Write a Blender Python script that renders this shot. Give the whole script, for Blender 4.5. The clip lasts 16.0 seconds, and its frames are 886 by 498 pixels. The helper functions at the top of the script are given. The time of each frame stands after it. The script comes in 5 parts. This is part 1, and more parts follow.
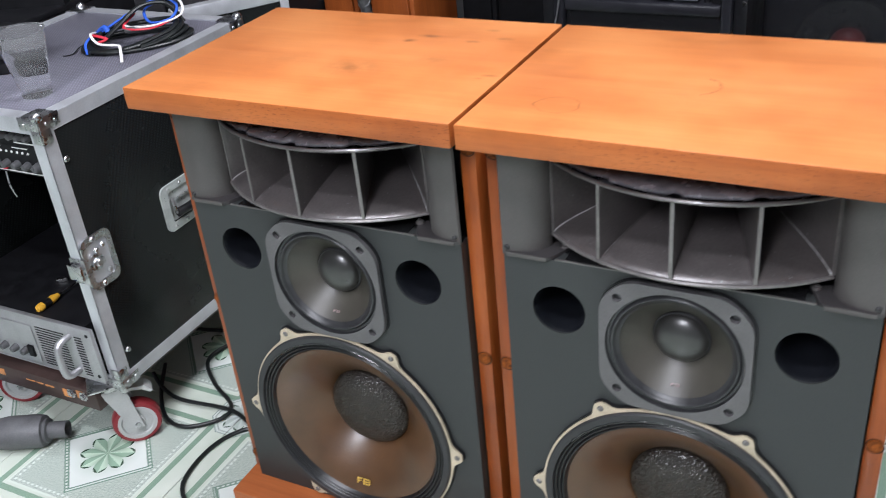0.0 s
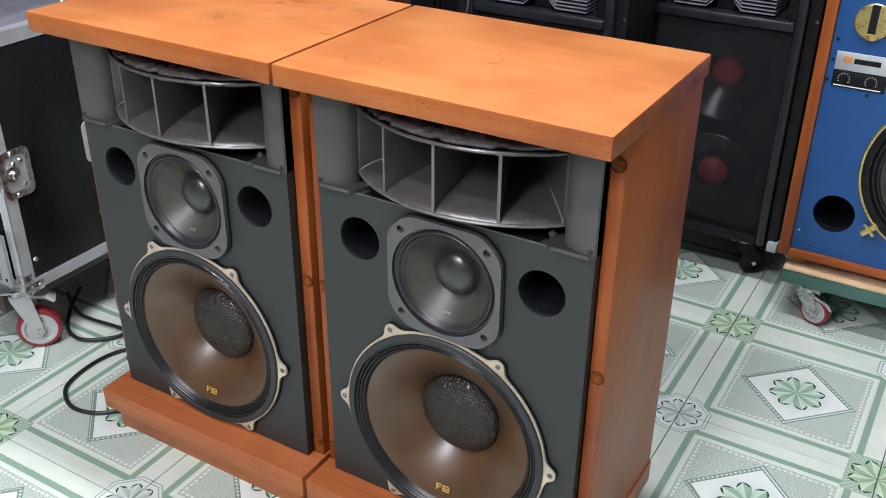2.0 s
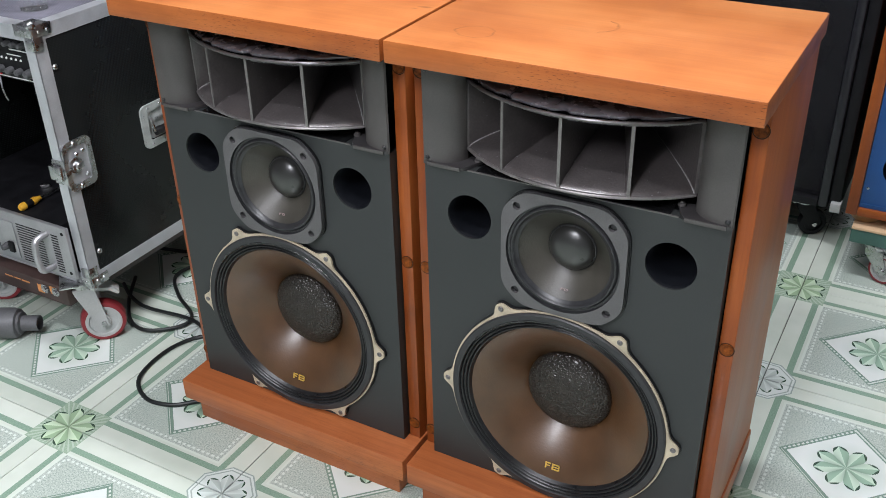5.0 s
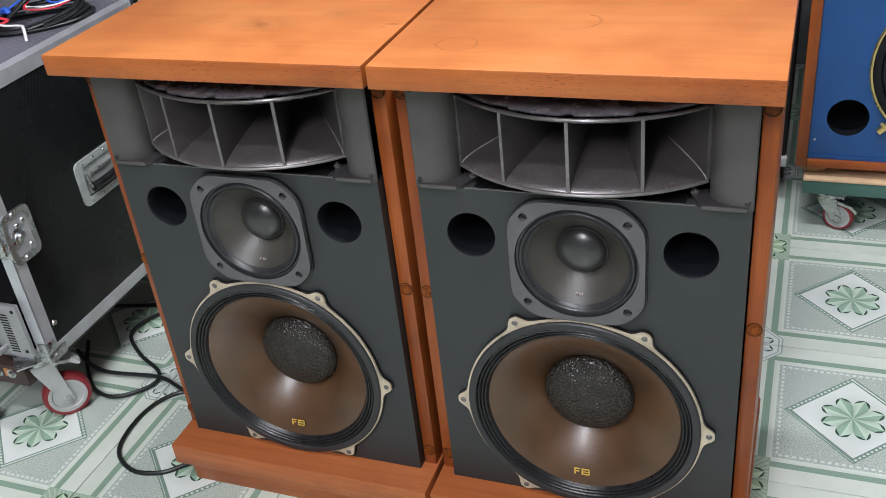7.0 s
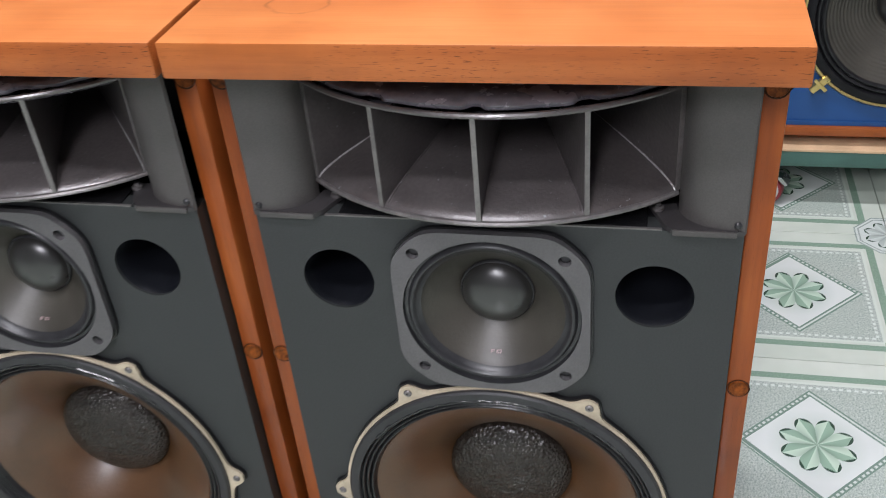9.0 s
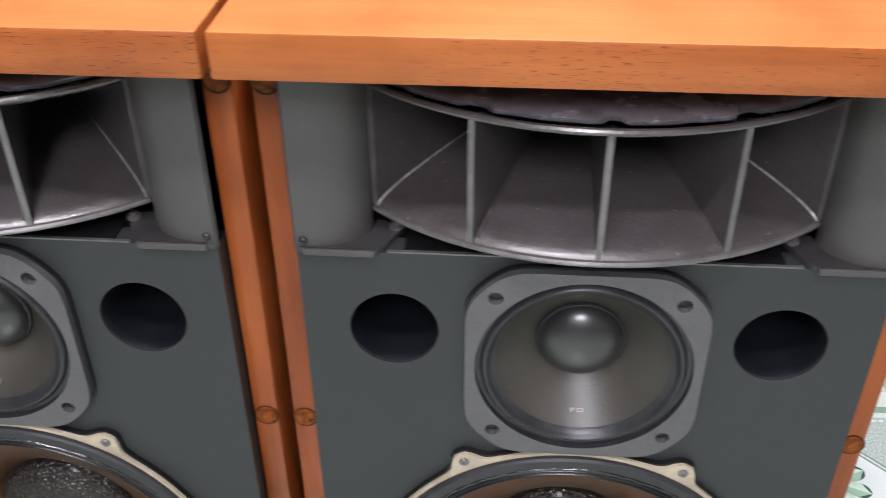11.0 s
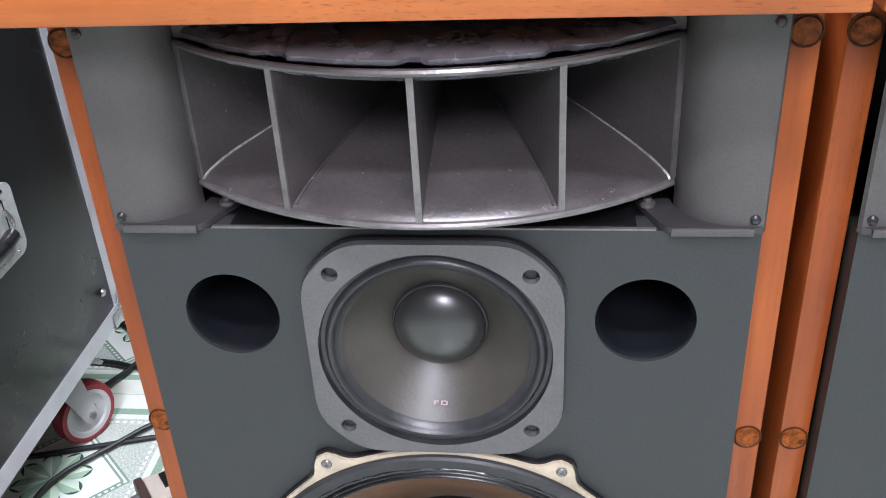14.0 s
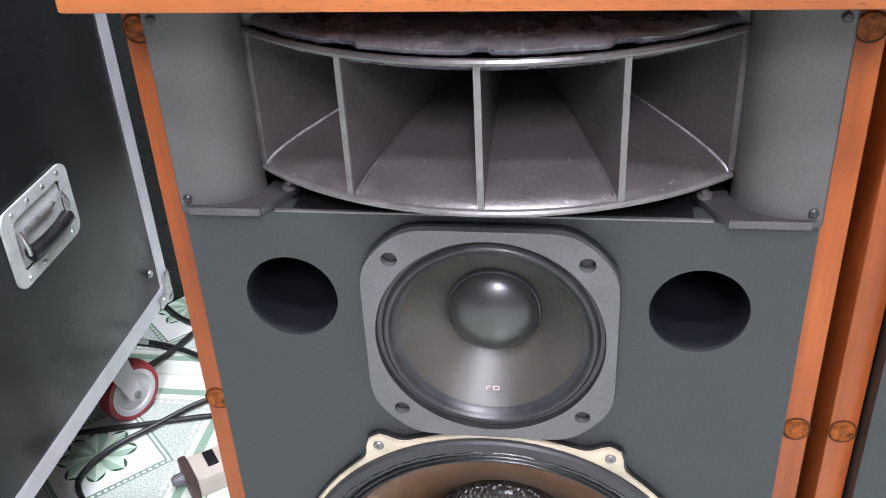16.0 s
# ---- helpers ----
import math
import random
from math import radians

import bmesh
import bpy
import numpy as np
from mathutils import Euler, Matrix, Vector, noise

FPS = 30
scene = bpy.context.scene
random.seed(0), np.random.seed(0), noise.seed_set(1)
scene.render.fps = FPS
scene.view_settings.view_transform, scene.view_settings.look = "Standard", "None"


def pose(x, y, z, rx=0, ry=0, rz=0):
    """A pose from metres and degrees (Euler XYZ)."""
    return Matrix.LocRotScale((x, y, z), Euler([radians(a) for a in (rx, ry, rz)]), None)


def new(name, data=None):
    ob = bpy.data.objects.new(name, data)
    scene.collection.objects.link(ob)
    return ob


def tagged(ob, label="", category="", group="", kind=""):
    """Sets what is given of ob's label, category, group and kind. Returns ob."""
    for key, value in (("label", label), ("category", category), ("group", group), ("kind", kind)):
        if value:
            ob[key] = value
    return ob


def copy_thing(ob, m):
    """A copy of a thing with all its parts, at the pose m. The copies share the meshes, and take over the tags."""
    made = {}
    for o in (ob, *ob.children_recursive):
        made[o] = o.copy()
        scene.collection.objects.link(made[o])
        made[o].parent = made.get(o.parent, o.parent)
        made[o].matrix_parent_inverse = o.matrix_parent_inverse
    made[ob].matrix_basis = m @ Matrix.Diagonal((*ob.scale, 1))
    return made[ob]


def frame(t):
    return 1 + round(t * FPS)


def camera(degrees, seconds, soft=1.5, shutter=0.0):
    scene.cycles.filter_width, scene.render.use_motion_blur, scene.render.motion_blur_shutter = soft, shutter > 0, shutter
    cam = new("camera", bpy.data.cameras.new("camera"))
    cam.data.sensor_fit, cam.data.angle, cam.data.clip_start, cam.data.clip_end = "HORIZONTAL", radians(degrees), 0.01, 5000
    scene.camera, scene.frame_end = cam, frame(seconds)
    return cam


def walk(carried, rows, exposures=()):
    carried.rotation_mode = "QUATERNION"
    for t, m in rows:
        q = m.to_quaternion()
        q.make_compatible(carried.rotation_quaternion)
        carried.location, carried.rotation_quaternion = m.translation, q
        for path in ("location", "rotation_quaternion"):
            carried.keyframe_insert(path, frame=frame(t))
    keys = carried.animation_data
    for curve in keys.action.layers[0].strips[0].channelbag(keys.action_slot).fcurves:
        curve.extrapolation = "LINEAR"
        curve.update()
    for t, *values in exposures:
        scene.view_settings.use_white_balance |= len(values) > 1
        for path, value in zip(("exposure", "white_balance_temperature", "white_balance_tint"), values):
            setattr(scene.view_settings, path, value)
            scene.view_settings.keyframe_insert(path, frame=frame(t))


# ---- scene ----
cam = camera(49.4, 16.0, soft=0.45, shutter=0.4)
METRES, EYE, TILT, LEAN, TURN = 2.04, 1.311, 0.0, 0.0, 29.7
EXPOSURES = [(0.0, 0.20, 6400, 12), (1.0, 0.20, 6450, 12), (2.5, 0.0, 6500, 11), (4.5, -0.04, 6550, 11), (7.5, -0.11, 6550, 12), (8.5, -0.09, 6600, 14), (11.0, 0.16, 6600, 16), (11.5, 0.55, 6550, 17), (12.5, 0.50, 6300, 18), (13.5, 0.54, 6300, 18), (14.5, 0.84, 6300, 18), (16.0, 0.92, 6350, 18)]
ROWS = [
    (0.0, 0.0, 0.0, 0.0, -3.03, -30.28, 5.2),
    (0.5, 0.0487, -0.0303, -0.0033, -1.2, -27.47, 2.55),
    (1.0, 0.0952, -0.0683, -0.0022, -0.83, -27.28, 1.14),
    (1.5, 0.1254, -0.104, -0.0073, 0.65, -28.7, 0.04),
    (2.0, 0.1437, -0.1269, -0.0087, 1.19, -28.76, -0.43),
    (2.5, 0.1472, -0.1407, -0.0132, 1.39, -29.14, -1.14),
    (3.0, 0.1375, -0.1395, -0.0118, 1.96, -28.69, -0.62),
    (3.5, 0.1124, -0.1364, -0.0107, 2.96, -28.84, 0.35),
    (4.0, 0.0888, -0.1296, -0.0085, 3.4, -28.78, -0.23),
    (4.5, 0.07, -0.121, -0.0136, 1.72, -29.6, 0.17),
    (7.0, -0.0196, -0.0655, -0.0037, -10.27, -31.6, 5.71),
    (7.5, -0.0245, -0.0617, -0.0023, -12.09, -32.54, 6.31),
    (8.0, -0.0154, -0.0117, -0.0245, -13.22, -35.94, 6.26),
    (8.5, 0.006, 0.0693, -0.0523, -15.53, -35.39, 5.57),
    (11.0, -0.0392, 0.2333, -0.1059, -25.32, -34.71, 0.32),
    (11.5, -0.0899, 0.2516, -0.1044, -16.35, -35.59, 1.5),
    (12.0, -0.1187, 0.2944, -0.1, -13.9, -38.13, 1.72),
    (12.5, -0.1509, 0.3369, -0.1137, -16.29, -38.68, 2.66),
    (13.0, -0.1742, 0.3619, -0.1221, -22.8, -37.31, 0.6),
    (13.5, -0.1797, 0.3528, -0.1401, -24.38, -31.95, 3.33),
    (14.0, -0.1909, 0.3313, -0.1512, -23.91, -30.71, 2.89),
    (14.5, -0.197, 0.3259, -0.1519, -22.99, -30.02, 2.37),
    (15.0, -0.1972, 0.3291, -0.1518, -23.38, -30.22, 2.61),
    (15.5, -0.2015, 0.3299, -0.1478, -22.97, -30.78, 2.4),
    (16.0, -0.2031, 0.3302, -0.1485, -21.92, -31.21, 2.75),
]
walk(cam, [(t, pose(0, 0, EYE, TILT, LEAN, TURN) @ pose(METRES * x, METRES * y, METRES * z, 90 + pitch, roll, yaw)) for t, x, y, z, yaw, pitch, roll in ROWS],
     EXPOSURES)


# ---- world and lights ----
world = bpy.data.worlds.new("world")
scene.world = world
world.use_nodes = True
sky = world.node_tree.nodes.new("ShaderNodeTexSky")
sky.sky_type, sky.sun_disc, sky.sun_elevation, sky.sun_rotation = "NISHITA", False, radians(40), radians(200)
world.node_tree.links.new(sky.outputs[0], world.node_tree.nodes["Background"].inputs[0])
world.node_tree.nodes["Background"].inputs[1].default_value = 0.08
CEIL = 3.0
# ceiling lamps: x, y, length, width, watts, turn
LAMPS = [(-0.38, -1.85, 1.5, 0.45, 129.0, 90), (-0.55, -0.15, 1.2, 0.16, 38.0, 0), (-0.15, 1.25, 1.2, 0.10, 56.0, 0)]
TINT = (0.90, 0.925, 1.0)


def tube_light(size, width, watts, m):
    lamp = bpy.data.lights.new("tube_light", "AREA")
    lamp.shape, lamp.size, lamp.size_y = "RECTANGLE", size, width
    lamp.energy, lamp.color = watts, TINT
    new("tube_light", lamp).matrix_world = m


for lx, ly, ll, lb, lw, turn in LAMPS:
    tube_light(ll, lb, lw, pose(lx, ly, CEIL - 0.085, 0, 0, turn))


# ---- materials ----
class X:
    """Arithmetic on node sockets."""

    def __init__(self, nt, s):
        self.nt, self.s = nt, s

    def op(self, kind, *args, clamp=False):
        n = self.nt.nodes.new("ShaderNodeMath")
        n.operation, n.use_clamp = kind, clamp
        for i, a in enumerate((self, *args)):
            if isinstance(a, X):
                self.nt.links.new(a.s, n.inputs[i])
            else:
                n.inputs[i].default_value = a
        return X(self.nt, n.outputs[0])

    def __add__(self, o): return self.op("ADD", o)
    def __sub__(self, o): return self.op("SUBTRACT", o)
    def __mul__(self, o): return self.op("MULTIPLY", o)
    def __truediv__(self, o): return self.op("DIVIDE", o)
    def lt(self, o): return self.op("LESS_THAN", o)
    def gt(self, o): return self.op("GREATER_THAN", o)
    def abs(self): return self.op("ABSOLUTE")
    def max(self, o): return self.op("MAXIMUM", o)
    def min(self, o): return self.op("MINIMUM", o)
    def between(self, a, b): return self.gt(a) * self.lt(b)


def material(name, rough=0.5, metal=0.0, coat=0.0):
    m = bpy.data.materials.new(name)
    m.use_nodes = True
    b = m.node_tree.nodes["Principled BSDF"]
    b.inputs["Roughness"].default_value = rough
    b.inputs["Metallic"].default_value = metal
    b.inputs["Coat Weight"].default_value = coat
    b.inputs["Coat Roughness"].default_value = 0.12
    return m, m.node_tree, b


def coords(nt, scale=(1, 1, 1), output="Object"):
    tc = nt.nodes.new("ShaderNodeTexCoord")
    mp = nt.nodes.new("ShaderNodeMapping")
    mp.inputs["Scale"].default_value = scale
    nt.links.new(tc.outputs[output], mp.inputs["Vector"])
    return mp.outputs["Vector"]


def noise_of(nt, scale, detail=4.0, vector=None, rough=0.55):
    n = nt.nodes.new("ShaderNodeTexNoise")
    n.inputs["Scale"].default_value, n.inputs["Detail"].default_value = scale, detail
    n.inputs["Roughness"].default_value = rough
    nt.links.new(vector or coords(nt), n.inputs["Vector"])
    return n.outputs["Fac"]


def ramp_of(nt, fac, stops):
    r = nt.nodes.new("ShaderNodeValToRGB")
    while len(r.color_ramp.elements) < len(stops):
        r.color_ramp.elements.new(0.5)
    for e, (p, c) in zip(r.color_ramp.elements, stops):
        e.position, e.color = p, (*c, 1)
    nt.links.new(fac, r.inputs["Fac"])
    return r.outputs["Color"]


def mix_of(nt, fac, a, b, kind="MIX"):
    n = nt.nodes.new("ShaderNodeMix")
    n.data_type, n.blend_type = "RGBA", kind
    for key, v in ((0, fac), (6, a), (7, b)):
        if isinstance(v, X):
            v = v.s
        if isinstance(v, (int, float)):
            n.inputs[key].default_value = v
        elif isinstance(v, tuple):
            n.inputs[key].default_value = (*v, 1)
        else:
            nt.links.new(v, n.inputs[key])
    return n.outputs[2]


def bump_of(nt, b, height, strength, distance=0.002, after=None):
    n = nt.nodes.new("ShaderNodeBump")
    n.inputs["Strength"].default_value, n.inputs["Distance"].default_value = strength, distance
    nt.links.new(height.s if isinstance(height, X) else height, n.inputs["Height"])
    if after:
        nt.links.new(after, n.inputs["Normal"])
    nt.links.new(n.outputs["Normal"], b.inputs["Normal"])
    return n.outputs["Normal"]


def painted(name, color, rough=0.5, metal=0.0, vary=0.25, scale=9.0, grain=400.0, bump=0.12, coat=0.0, specks=None, spec=0.5):
    """Paint, plastic or metal with stains at one scale and grain at another; specks: colour of small chips, and of
    painted glints on the horn's shell.
    """
    m, nt, b = material(name, rough, metal, coat)
    b.inputs["Specular IOR Level"].default_value = spec
    big, fine = noise_of(nt, scale, 5), noise_of(nt, grain, 2)
    lo, hi = tuple(c * (1 - vary) for c in color), tuple(min(1, c * (1 + vary)) for c in color)
    col = ramp_of(nt, big, [(0.3, lo), (0.7, hi)])
    col = mix_of(nt, 0.12, col, ramp_of(nt, fine, [(0.3, (0, 0, 0)), (0.7, (1, 1, 1))]), "SOFT_LIGHT")
    if specks:
        col = mix_of(nt, X(nt, noise_of(nt, 170, 2)).gt(0.72), col, specks)
    nt.links.new(col, b.inputs["Base Color"])
    r = X(nt, big) * 0.3 + (rough - 0.15)
    nt.links.new(r.s, b.inputs["Roughness"])
    bump_of(nt, b, fine, bump, 0.0006)
    return m


def wood(name, axis, lo, mid, hi, rough=0.38, fibres=0.30, streak=0.55, pores=0.6):
    """Stained timber with its grain along the axis."""
    m, nt, b = material(name, rough, 0.0, 0.10)
    b.inputs["Specular IOR Level"].default_value = 0.32
    long, cross = 1.3, 26.0
    sc = tuple(long if i == axis else cross for i in range(3))
    grain = X(nt, noise_of(nt, 1.0, 6, coords(nt, sc), 0.6))
    fibre = X(nt, noise_of(nt, 1.0, 3, coords(nt, tuple(c * 9 for c in sc))))
    cloud = X(nt, noise_of(nt, 4.5, 4))
    f = grain * streak + cloud * (1 - streak)
    col = ramp_of(nt, f.s, [(0.33, lo), (0.5, mid), (0.68, hi)])
    col = mix_of(nt, fibre.op("SUBTRACT", 0.42).op("MULTIPLY", 3.2, clamp=True) * fibres, col, tuple(c * 0.50 for c in mid))
    if pores:
        dash = X(nt, noise_of(nt, 1.0, 2, coords(nt, tuple(105.0 if i == axis else 820.0 for i in range(3)))))
        patch = X(nt, noise_of(nt, 6.0, 3)).op("SUBTRACT", 0.42).op("MULTIPLY", 5.0, clamp=True)
        col = mix_of(nt, dash.op("SUBTRACT", 0.58).op("MULTIPLY", 9.0, clamp=True) * patch * pores, col, tuple(c * 0.22 for c in lo))
    stain = X(nt, noise_of(nt, 7.0, 5, coords(nt, (0.7, 1.6, 1)))).op("SUBTRACT", 0.60).op("MULTIPLY", 5.0, clamp=True) * 0.5
    col = mix_of(nt, stain, col, tuple(c * 0.45 for c in lo))
    nt.links.new(col, b.inputs["Base Color"])
    nt.links.new((cloud * 0.35 + (rough - 0.17)).s, b.inputs["Roughness"])
    bump_of(nt, b, fibre, 0.10, 0.0006)
    return m


WOOD = ((0.19, 0.041, 0.009), (0.30, 0.072, 0.015), (0.41, 0.114, 0.026))
M_WOOD_X = wood("orange_wood_grain_x", 0, *WOOD)
M_WOOD_Z = wood("orange_wood_grain_z", 2, *WOOD, pores=0.25)
# smooth side veneer, with the brightness of side light added to its colour
M_VENEER = wood("orange_lit_side_veneer", 2, (0.30, 0.072, 0.017), (0.40, 0.106, 0.024), (0.48, 0.144, 0.035), 0.40, fibres=0.2, streak=0.35, pores=0.25)
M_VENEER.node_tree.nodes["Principled BSDF"].inputs["Coat Weight"].default_value = 0.0
# slab edges: same wood as the tops, shade put into a darker colour
M_WOOD_EDGE = wood("shaded_slab_edge_wood", 0, (0.26, 0.062, 0.014), (0.40, 0.108, 0.025), (0.52, 0.162, 0.041), fibres=0.26, pores=1.0)
# base and plinth: paler and less saturated than WOOD
M_WOOD_BASE = wood("pale_base_wood", 0, (0.30, 0.078, 0.022), (0.42, 0.122, 0.038), (0.52, 0.175, 0.060), 0.42, fibres=0.35, pores=0.4)


def stained_top(name, marks):
    """The wood of a top, light from above put into its paler colour, with its own marks: (x, y, half length, half
    width, ring width or 0 for a spot or less for an arc, strength).
    """
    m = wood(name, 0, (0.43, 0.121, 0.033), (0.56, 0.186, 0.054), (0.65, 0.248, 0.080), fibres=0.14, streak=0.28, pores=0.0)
    m.node_tree.nodes["Principled BSDF"].inputs["Coat Weight"].default_value = 0.18
    nt = m.node_tree
    b = nt.nodes["Principled BSDF"]
    col = b.inputs["Base Color"].links[0].from_socket
    sep = nt.nodes.new("ShaderNodeSeparateXYZ")
    nt.links.new(coords(nt), sep.inputs[0])
    wob = X(nt, noise_of(nt, 45, 3))
    u, v = X(nt, sep.outputs[0]) + wob * 0.012 - 0.006, X(nt, sep.outputs[1]) + wob * 0.010 - 0.005
    for mx, my, rx, ry, ring, k in marks:
        du, dv = (u - mx) / rx, (v - my) / ry
        d = (du * du + dv * dv).op("SQRT")
        if ring:
            f = ((d - 1.0).abs() / abs(ring)).op("MULTIPLY", -1.0).op("ADD", 1.0, clamp=True) * (wob * 2.2 - 0.6).op("MULTIPLY", 1.0, clamp=True)
            if ring < 0:
                f = f * du.gt(0.45)
        else:
            f = d.op("MULTIPLY", -1.0).op("ADD", 1.0, clamp=True) * (wob * 2.0 - 0.3).op("MULTIPLY", 1.0, clamp=True)
        col = mix_of(nt, f * k, col, (0.13, 0.045, 0.014))
    nt.links.new(col, b.inputs["Base Color"])
    return m


M_PLUG = painted("end_grain_plug", (0.17, 0.045, 0.008), 0.45, 0, 0.8, 190, 700, 0.3, spec=0.12)
M_PLUG_RIM = painted("plug_rim_stain", (0.055, 0.016, 0.005), 0.5, 0, 0.4, 120, spec=0.2)
M_BAFFLE = painted("baffle_paint", (0.031, 0.034, 0.034), 0.52, 0, 0.10, 5, 500, 0.10, spec=0.42)
M_BLACK = painted("black_paint", (0.005, 0.005, 0.006), 0.5, 0, 0.3, spec=0.25)
M_HORN = painted("horn_grey_paint", (0.080, 0.070, 0.069), 0.35, 0.3, 0.16, 30, 260, 0.6, 0.28, specks=(0.18, 0.18, 0.19), spec=0.8)
# pale specks here are glints on the lumpy shell, painted into the colour
M_HORN_TOP = painted("horn_gloss_black", (0.098, 0.094, 0.106), 0.26, 0.1, 0.25, 40, 120, 0.5, 0.3, specks=(0.24, 0.24, 0.26), spec=0.7)
M_TAR = painted("glossy_tar", (0.012, 0.012, 0.013), 0.24, 0, 0.3, 30, 75, 0.9, 0.3)
M_SCUFF = painted("scuffed_zinc", (0.46, 0.49, 0.47), 0.45, 0.3, 0.15, 40, 300, 0.2, specks=(0.10, 0.11, 0.11))
M_CHEEK = painted("cheek_grey_plastic", (0.069, 0.064, 0.061), 0.5, 0, 0.10, 20, 600, 0.08)
M_FOOT = painted("dark_foot_plastic", (0.040, 0.037, 0.038), 0.36, 0, 0.2, 30, 500, 0.1)
M_ROLL = painted("grey_black_roll", (0.024, 0.024, 0.026), 0.36, 0, 0.25, 60, 400, 0.2)
M_EDGE = painted("worn_metal_edge", (0.185, 0.172, 0.168), 0.38, 0.55, 0.2, 60)
M_FRAME = painted("driver_frame_grey", (0.112, 0.108, 0.110), 0.5, 0.2, 0.10, 30, 500, 0.12)
M_RUBBER = painted("black_rubber", (0.009, 0.009, 0.010), 0.33, 0, 0.3, 60)
M_CREAM = painted("cream_ring_paint", (0.52, 0.44, 0.32), 0.5, 0, 0.2, 30, 300, 0.2)
M_STEEL = painted("steel", (0.55, 0.55, 0.56), 0.28, 1.0, 0.15, 60)
M_ALU = painted("brushed_aluminium", (0.64, 0.65, 0.68), 0.40, 0.6, 0.12, 18)
M_GOLD = painted("gold_print", (0.75, 0.48, 0.10), 0.4, 0.4, 0.1)
M_SEAM = painted("weld_metal", (0.34, 0.33, 0.33), 0.32, 0.3, 0.5, 260, 500, 0.8)
M_GASKET = painted("dark_gasket", (0.024, 0.024, 0.026), 0.5, 0, 0.2, 40)
M_PINK = painted("pale_print", (0.38, 0.27, 0.27), 0.5, 0, 0.1)
M_DARK = painted("port_black", (0.007, 0.008, 0.011), 0.5, 0, 0.2, spec=0.25)


def cone_paper(name, color, rough, coat, scale):
    m, nt, b = material(name, rough, 0.0, coat)
    big, fine = noise_of(nt, 14, 4), noise_of(nt, scale, 3)
    nt.links.new(ramp_of(nt, big, [(0.3, tuple(c * 0.75 for c in color)), (0.7, tuple(c * 1.25 for c in color))]), b.inputs["Base Color"])
    nt.links.new((X(nt, big) * 0.25 + (rough - 0.12)).s, b.inputs["Roughness"])
    bump_of(nt, b, fine, 0.35, 0.0008)
    return m


M_CONE = cone_paper("brown_cone_paper", (0.078, 0.035, 0.013), 0.34, 0.40, 260)
M_CONE.node_tree.nodes["Principled BSDF"].inputs["Coat Roughness"].default_value = 0.27
M_MIDCONE = cone_paper("charcoal_cone_paper", (0.050, 0.045, 0.036), 0.40, 0.16, 300)
M_MIDCONE.node_tree.nodes["Principled BSDF"].inputs["Coat Roughness"].default_value = 0.38
M_MIDCAP = cone_paper("charcoal_cap", (0.022, 0.021, 0.020), 0.30, 0.8, 120)
M_MIDCAP.node_tree.nodes["Principled BSDF"].inputs["Coat Roughness"].default_value = 0.32


def lumpy_cap():
    m, nt, b = material("lumpy_tar_cap", 0.30, 0.0, 0.15)
    v = nt.nodes.new("ShaderNodeTexVoronoi")
    v.inputs["Scale"].default_value = 250
    nt.links.new(coords(nt), v.inputs["Vector"])
    nt.links.new(ramp_of(nt, noise_of(nt, 60, 3), [(0.3, (0.012, 0.009, 0.007)), (0.7, (0.026, 0.020, 0.016))]), b.inputs["Base Color"])
    h = X(nt, v.outputs["Distance"]) + X(nt, noise_of(nt, 75, 3)) * 1.2
    bump_of(nt, b, h, 0.8, 0.0026)
    return m


M_LUMPY = lumpy_cap()


